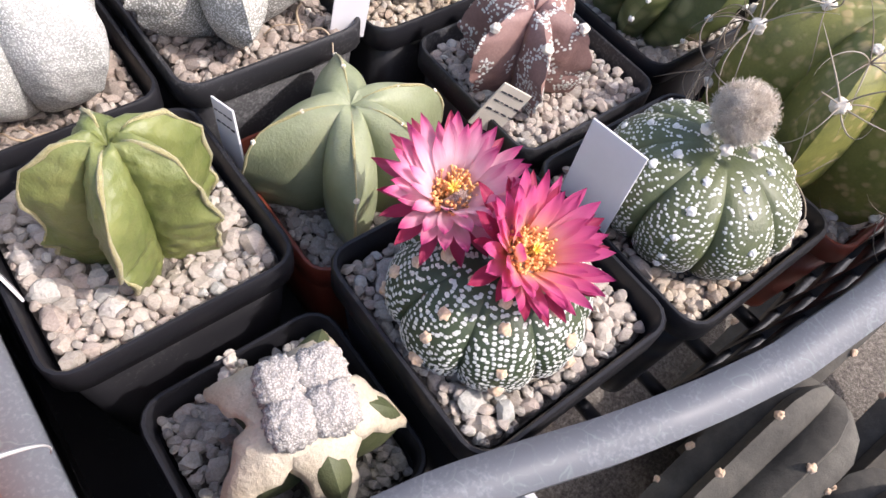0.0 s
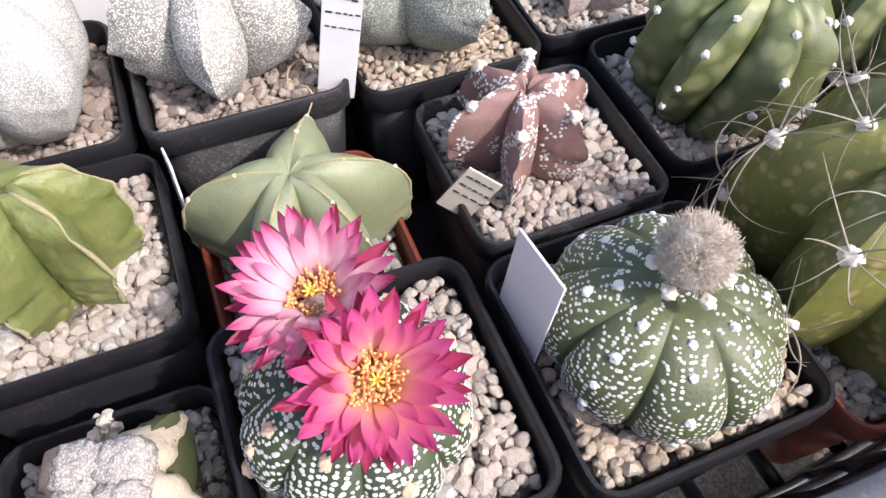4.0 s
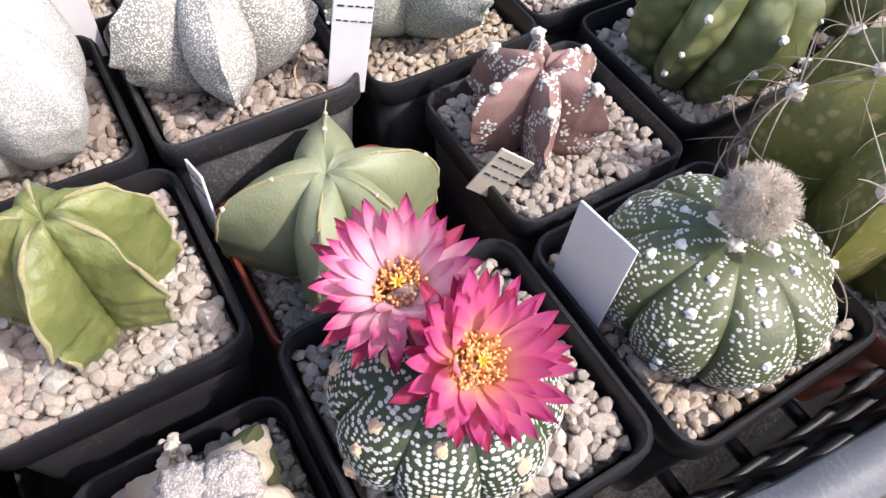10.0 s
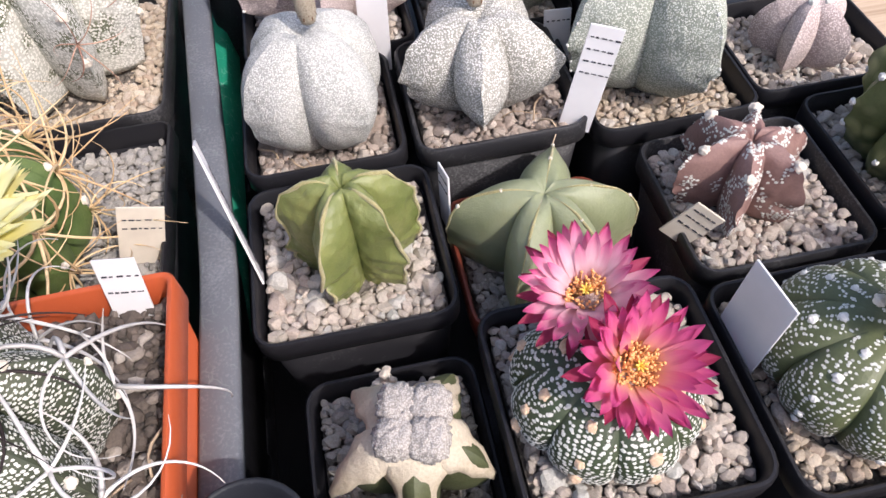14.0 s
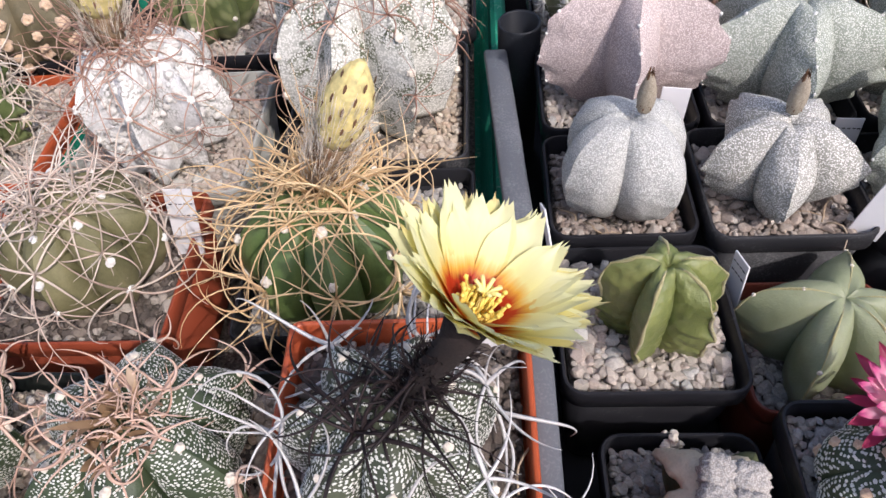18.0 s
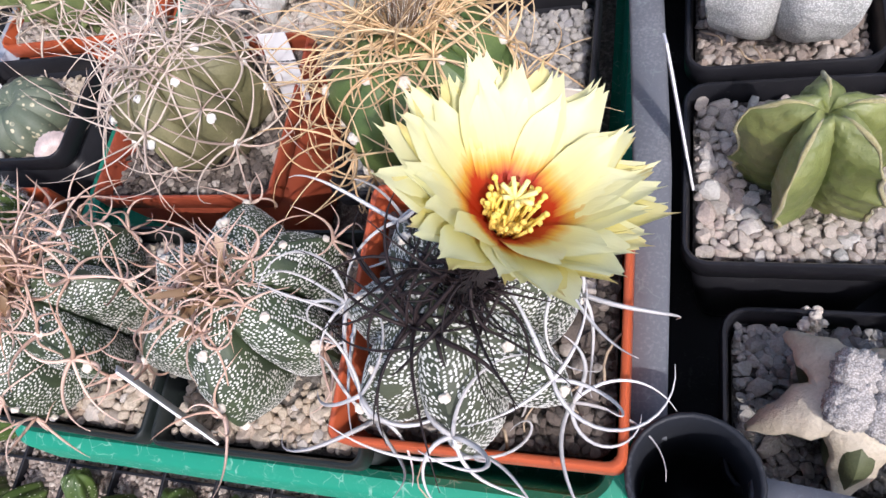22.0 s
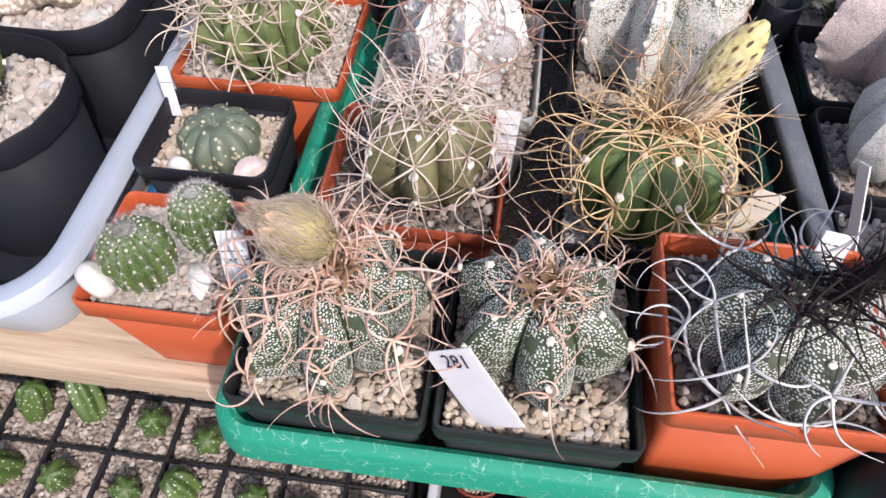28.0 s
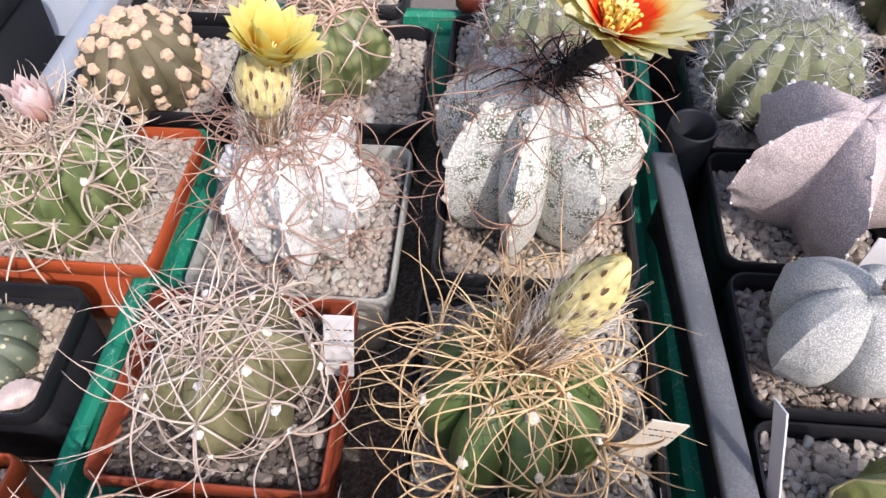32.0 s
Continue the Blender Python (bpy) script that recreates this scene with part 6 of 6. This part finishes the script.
# dried buds on the white cacti
STUB = wool_mat("dry_bud_husk", (0.22, 0.18, 0.13), (0.48, 0.42, 0.33), sheen=0.0)
for host, p in ((w1, (0.037, 0.0995, 0.134)), (w2, (0.0985, 0.105, 0.126))):
    inv = host.matrix_basis.inverted()
    stub = new("dried_bud")
    stub.parent = host
    stub.matrix_basis = inv @ Matrix.Translation(p)
    tagged(stub, "dried striped brown bud")
    cone = lambda t: 0.0037 * max(0.12, math.sin(math.pi * (0.22 + 0.72 * t)) ** 0.8)
    part("core", mesh("core", *loft([ring(cone(k / 10), 0.017 * k / 10, 18) for k in range(11)]), STUB), stub)
    sm_ = mesh("bract", *petal(0.0145, 0.0013, 0.5, 0.0, -0.06), SCALE)
    for k in range(16):
        part("bract", sm_, stub, m=Matrix.Rotation(k * 2.4, 4, "Z") @ Matrix.Translation((0, 0.0036, 0.002 + 0.002 * (k % 3))) @ Matrix.Rotation(radians(98), 4, "X"))
# papery brown remains on the crowns
HUSK = petal_mat("papery_husk", [(0.0, (0.24, 0.15, 0.08)), (0.5, (0.46, 0.31, 0.19)), (1.0, (0.58, 0.43, 0.30))], 0.012, 0.2)
rng = random.Random(71)
for host, cx, cy, cz, n_, spread in ((b281, 0, 0, 0.046, 60, 0.010), (a281, 0.004, 0.004, 0.048, 90, 0.014)):
    shreds = []
    for k in range(n_):
        v, f = petal(rng.uniform(0.006, 0.013), rng.uniform(0.0014, 0.0034), 0.6, rng.uniform(-0.8, 0.8), rng.uniform(-0.4, 0.4), seed=k)
        m = Matrix.Translation((cx + rng.gauss(0, spread * 0.45), cy + rng.gauss(0, spread * 0.45), cz + rng.uniform(-0.002, 0.004))) @ Euler((rng.uniform(0.3, 1.5), rng.uniform(-0.8, 0.8), rng.uniform(0, 6.3))).to_matrix().to_4x4()
        shreds.append(([m @ Vector(p) for p in v], f))
    part("dry_husk", mesh("dry_husk", *merge(shreds), HUSK), host, "papery brown flower remains", kind="stuff")
# straw-like dry crown of spines
rng = random.Random(77)
for host, cx, cy, cz, sets, cnt, sc in ((gold, 0.004, 0.006, 0.056, straw_set, 9, 1.5), (gold, 0.002, 0.002, 0.054, gold_set, 4, 0.9), (spw, 0, 0, 0.050, white_set, 5, 1.0), (a281, 0, 0, 0.048, tan_set, 10, 1.1), (a281, 0.004, 0.004, 0.052, tan_set, 7, 0.8), (b281, 0, 0, 0.045, tan_set, 10, 0.8), (b281, 0, 0, 0.049, tan_set, 6, 0.6), (snow, 0, 0, 0.068, red_set, 5, 1.0), (band, 0, 0, 0.082, dark_set, 3, 0.9), (band, 0, 0, 0.080, red_set, 3, 0.9), (capc, 0, 0, 0.05, dark_set, 3, 1.1), (gym, 0, 0, 0.05, bush_set, 6, 1.1)):
    for k in range(cnt):
        a = 2 * math.pi * k / cnt
        add_spines(host, sets[k % len(sets)], stand((cx + 0.008 * math.cos(a), cy + 0.008 * math.sin(a), cz), (0.45 * math.cos(a), 0.45 * math.sin(a), 1), rng.uniform(0, 6), sc))

# ---- clear tub with round black pots ----
tray("plastic_tub", -0.80, -0.3705, -0.0445, 0.42, 0.068, 0.001, CLEAR, "cloudy white plastic tub holding tall black pots", "tub", lip=0.016, depth=0.008, corner=0.05, slope=0.014)
tub = bpy.data.objects["plastic_tub"]
# near-black sheet added over the white floor to darken the gap around the pots
part("tub_floor", mesh("tub_floor", *box(-0.765, -0.4065, -0.008, 0.385, 0.0046, 0.0076, 0.001), POT_SHADE), tub, "added dark sheet over the tub's floor", tub.matrix_basis.inverted())
solo("blue_box", mesh("blue_box", *box(-0.3695, -0.3625, 0.000, 0.14, 0.0, 0.045, 0.002), BLUE), (0, 0, 0), "narrow blue plastic box beside the tub", "box", m=Matrix.Identity(4))


potted("tub_front", -0.502, -0.3985, 0.021, 0.1205, 0.104, 0.098, POT_SHADE, "large black pot with rounded corners and dusty sides", "pale", "pale pumice stones in a large pot", [(-0.462, 0.080, 0.026)], 0.013, size=(0.0034, 0.0064), corner=0.046, singles=True, band=0.016)
potted("tub_back", -0.515, -0.396, 0.123, 0.238, 0.104, 0.098, POT_SHADE, "large black pot with rounded corners and dusty sides", "pale", "pale pumice stones in a large pot", [(-0.47, 0.18, 0.036)], 0.006, size=(0.0034, 0.0064), corner=0.030, singles=False, band=0.016)
potted("tub_far", -0.515, -0.400, 0.244, 0.350, 0.104, 0.098, POT_SHADE, "large black pot with rounded corners and dusty sides", "pale", "pale pumice stones in a large pot", (), 0.006, size=(0.0034, 0.0064), corner=0.030, singles=False)
cactus((-0.468, 0.080, 0.088), "dusky green round cactus in a large pot", GYMG, 10, 0.030, 0.045, 0.3, "cream", 0.0015, (0.3, 0.5, 0.7, 0.85), None, (), seed=63, nu=12)
ROCKY = skin("brown_rocky_skin", (0.26, 0.19, 0.13), (0.45, 0.37, 0.29), (0.62, 0.55, 0.48), 260, 0.3, 0.2, rough=0.9)
cactus((-0.462, 0.182, 0.090), "brown rock-like cactus in a large pot", ROCKY, 7, 0.046, 0.052, 0.25, None, q=0.8, wob=0.35, seed=61, nu=16)

# ---- lower shelf: seedlings ----
SEED = skin("seedling_green_skin", (0.05, 0.09, 0.02), (0.11, 0.17, 0.04), (0.6, 0.62, 0.5), 380, 0.18, 0.05, rough=0.5)
ZS = -0.115
grid = thing("seedling_tray", (-0.40, -0.02, ZS - 0.06), "black seedling tray with small square cells", "tray")
bars_ = []
for k in range(10):
    x = -0.58 + 0.042 * k + 0.40
    bars_.append(box(x - 0.0012, x + 0.0012, -0.108, 0.148, 0.02, 0.062, 0.0005))
for k in range(7):
    y = -0.128 + 0.042 * k + 0.02
    bars_.append(box(-0.18, 0.198, y - 0.0011, y + 0.0011, 0.021, 0.0615, 0.0005))
bars_.append(box(-0.18, 0.198, -0.108, 0.146, 0.0, 0.02, 0.001))
for bar_ in bars_:
    part("cell_wall", mesh("cell_wall", *bar_, BLACK), grid)
gravel(-0.579, -0.203, -0.126, 0.122, ZS - 0.003, "dark", "gritty pale gravel in the seedling cells", (), (0.0022, 0.0042), False, seed=91, gap=0.60)
rng = random.Random(92)
SEED_V, SEED_F = ribbed(6, 0.0115, 0.027, 0.30, 1.0, 0.5, 0.8, nu=8, nv=14, flat=2.4)
for ix in range(9):
    for iy in range(6):
        x, y = -0.559 + 0.042 * ix + rng.uniform(-0.004, 0.004), -0.107 + 0.042 * iy + rng.uniform(-0.004, 0.004)
        if rng.random() < 0.12:
            continue
        ob = solo("seedling_cactus", mesh("seedling", SEED_V, SEED_F, SEED), (0, 0, 0), "small green seedling cactus in a tray cell", "cactus", "seedlings in the tray", m=Matrix.Translation((x, y, ZS - 0.005)) @ Euler((rng.uniform(-0.5, 0.5), rng.uniform(-0.5, 0.5), rng.uniform(0, 6))).to_matrix().to_4x4() @ Matrix.Diagonal((1, 1, rng.uniform(0.8, 1.5), 1)))

LIGHT_RIM = plastic("pale_grey_plastic", (0.42, 0.43, 0.45), (0.6, 0.6, 0.6), 0.5, 0.45)


def low_tray(x0, x1, y0, y1, label):
    ob = thing("shelf_tray", (x0, y0, -0.18), label, "tray")
    w, h = x1 - x0, y1 - y0
    for b in (box(0, 0.006, 0, h, 0, 0.068, 0.001), box(w - 0.006, w, 0, h, 0, 0.068, 0.001), box(0.006, w - 0.006, 0, 0.006, 0, 0.067, 0.001), box(0.006, w - 0.006, h - 0.006, h, 0, 0.067, 0.001)):
        part("side", mesh("tray_side", *b, LIGHT_RIM), ob)
    part("base", mesh("tray_base", *box(0.006, w - 0.006, 0.006, h - 0.006, 0, 0.01), BLACK), ob)


low_tray(-0.190, 0.004, -0.135, 0.13, "pale grey tray on the lower shelf")
low_tray(0.008, 0.152, -0.135, 0.10, "pale grey tray of tiny pots on the lower shelf")
rng = random.Random(120)
MINI = spine_set("mini", WHITE_SP, 3, count=10, length=0.007, spread=(20, 85), curl=0.3, radius=0.00014, segs=3, wild=0.3, sides=3)
POT_R = [ring(0.0150, 0, 20), ring(0.0185, 0.034, 20), ring(0.0200, 0.034, 20), ring(0.0200, 0.040, 20), ring(0.0188, 0.040, 20), ring(0.0180, 0.030, 20)]
POT_BROWN, POT_BLACK = mesh("small_pot", *loft(POT_R), BROWN_POT), mesh("small_pot", *loft(POT_R), BLACK_DUSTY)
for ix in range(7):
    for iy in range(5):
        x, y = -0.160 + 0.044 * ix + (0.014 if ix > 3 else 0) + rng.uniform(-0.002, 0.002), -0.105 + 0.044 * iy + rng.uniform(-0.002, 0.002)
        if x < -0.01 and rng.random() < 0.35:
            continue
        solo("small_pot", rng.choice((POT_BROWN, POT_BROWN, POT_BLACK)), (x, y, -0.170), "tiny round plastic pot on the lower shelf", "plant pot", "tiny pots on the shelf")
        gravel(x - 0.0175, x + 0.0175, y - 0.0175, y + 0.0175, -0.133, "warm", "gritty gravel in a tiny round pot", (), (0.0016, 0.0030), False, seed=ix * 9 + iy, round_=True)
        cactus((x, y, -0.137), "tiny round green cactus with pale spines", REB, 10, rng.uniform(0.008, 0.012), rng.uniform(0.012, 0.020), 0.16, None, 0.0008, (), MINI, (0.5, 0.75, 0.92), seed=ix * 7 + iy, nu=6, nv=12, most=0)
COLUMN = skin("grey_brown_column_skin", (0.055, 0.050, 0.042), (0.12, 0.11, 0.09), rough=0.8, wrinkle=0.6)
for k, (x, y, ty) in enumerate(((0.20, -0.10, 62), (0.20, -0.165, 66), (0.22, -0.235, 58), (0.33, -0.06, 60), (0.28, -0.30, 64), (0.36, -0.15, 60), (0.42, -0.24, 62))):
    cactus((x - 0.06, y - 0.05, -0.175), "dusty grey-brown columnar cactus lying on the lower shelf", COLUMN, 7, 0.032, 0.20, 0.35, "tan", 0.0022, (0.45, 0.62, 0.80), spin=4, tilt=(0, ty), q=1.0, belly=0.85, base=0.9, nu=10, seed=130 + k)


# ---- plant labels ----
plant_label((0.1500, -0.0310, 0.080), (0.1537, -0.0297, 0.1152), (-0.97, -0.10, 0.15), 0.0195, label="blank white plastic label beside the speckled cactus")
plant_label((0.1520, 0.0190, 0.0745), (0.1610, 0.0150, 0.0920), (-0.30, -0.85, 0.40), 0.0120, (0.0170, 0.0130, 0.0090), PAPER_WARM, 2, "small yellowed label with handwriting beside a purple cactus")
plant_label((0.0730, 0.0470, 0.071), (0.0742, 0.0530, 0.0960), (-0.97, -0.12, 0.10), 0.0115, (0.022, 0.018), PAPER, 3, "white label with handwriting between two star cacti")
plant_label((0.1310, 0.0735, 0.083), (0.1395, 0.0750, 0.1290), (-0.30, -0.88, 0.30), 0.0125, (0.042, 0.037, 0.032, 0.027), PAPER, 4, "tall white label with handwriting beside a white cactus")
plant_label((0.1410, 0.128, 0.076), (0.1410, 0.131, 0.098), (-0.1, -0.9, 0.3), 0.012, (0.017,), PAPER, 14, "white label behind a white cactus")
plant_label((0.060, 0.136, 0.078), (0.062, 0.140, 0.112), (-0.1, -0.9, 0.4), 0.013, (), PAPER, 15, "white label behind a white cactus")
# the long printed label leans over the rail
ll = plant_label((0.0034, 0.0325, 0.0790), (-0.0055, 0.0568, 0.1259), (0.92, 0.20, 0.12), 0.0085, (), PAPER, 5, "long white label with printed plant name, leaning over the rail")
lettering(ll, "Astrophytum myriostigma", 0.0040, Matrix.Translation((0.001, -0.00075, 0.024)) @ Euler((radians(90), radians(90), 0)).to_matrix().to_4x4())
l281 = plant_label((-0.1523, -0.0699, 0.0890), (-0.1763, -0.0538, 0.1170), (-0.42, -0.89, 0.16), 0.0260, (), PAPER, 6, "white label numbered 281 leaning across two pots")
lettering(l281, "281", 0.0092, Matrix.Translation((0.002, -0.0009, 0.0345)) @ Euler((radians(90), radians(6), 0)).to_matrix().to_4x4())
plant_label((-0.3555, 0.099, 0.071), (-0.3600, 0.110, 0.0975), (-0.2, -0.9, 0.3), 0.0085, (0.020,), PAPER, 7, "narrow white label with handwriting in a small pot")
plant_label((-0.2790, -0.012, 0.080), (-0.2800, -0.004, 0.108), (0.2, -0.9, 0.3), 0.013, (0.018, 0.013), PAPER, 8, "white label with handwriting beside twin cacti")
plant_label((-0.1655, 0.082, 0.071), (-0.1630, 0.092, 0.105), (0.1, -0.9, 0.3), 0.0125, (0.028, 0.022), PAPER, 9, "white label with handwriting beside a spiny cactus")
plant_label((-0.043, 0.056, 0.072), (-0.034, 0.060, 0.098), (0.25, -0.80, 0.55), 0.016, (0.022, 0.018), PAPER_WARM, 10, "yellowed label with printed letters under golden spines")
plant_label((-0.0275, 0.006, 0.108), (-0.026, 0.012, 0.130), (-0.1, -0.9, 0.35), 0.012, (0.017, 0.011), PAPER, 12, "white handwritten label at the back of the orange pot")
# low scaly plant beside the horned cactus
rng = random.Random(5)
lump = thing("dry_moss_lump", (0.0395, -0.012, 0.066), "small dry pinkish crumb of moss at the pot's edge", "moss")
for k in range(14):
    part("crumb", TUFT["cream"][k % 3], lump, m=Matrix.Translation((rng.gauss(0, 0.0022), rng.gauss(0, 0.0014), rng.uniform(0.001, 0.006))) @ Matrix.Scale(rng.uniform(0.001, 0.0019), 4))

ROOT = spine_mat("dry_root", (0.30, 0.21, 0.13), (0.55, 0.43, 0.30))
rng = random.Random(8)
for cx, cy, cz, n_ in ((0.186, 0.082, 0.080, 9), (0.118, 0.080, 0.086, 4), (0.020, 0.082, 0.084, 4), (-0.062, -0.056, 0.113, 8), (-0.03, -0.05, 0.113, 5)):
    for k in range(n_):
        a0, L = rng.uniform(0, 6.283), rng.uniform(0.008, 0.020)
        p = Vector((cx + rng.gauss(0, 0.008), cy + rng.gauss(0, 0.005), cz))
        path = [p + Vector((math.cos(a0) * L * t, math.sin(a0) * L * t, 0.0025 * math.sin(math.pi * t))) + 0.0012 * Vector((math.sin(5 * t + k), math.cos(4 * t + k), 0)) for t in (0, 0.2, 0.4, 0.6, 0.8, 1.0)]
        solo("dry_root", mesh("dry_root", *tube(path, rng.uniform(0.0002, 0.0005), 5), ROOT), (0, 0, 0), "thin dry root lying on the gravel", "root", "dry roots on the gravel", m=Matrix.Identity(4))
join_rest()
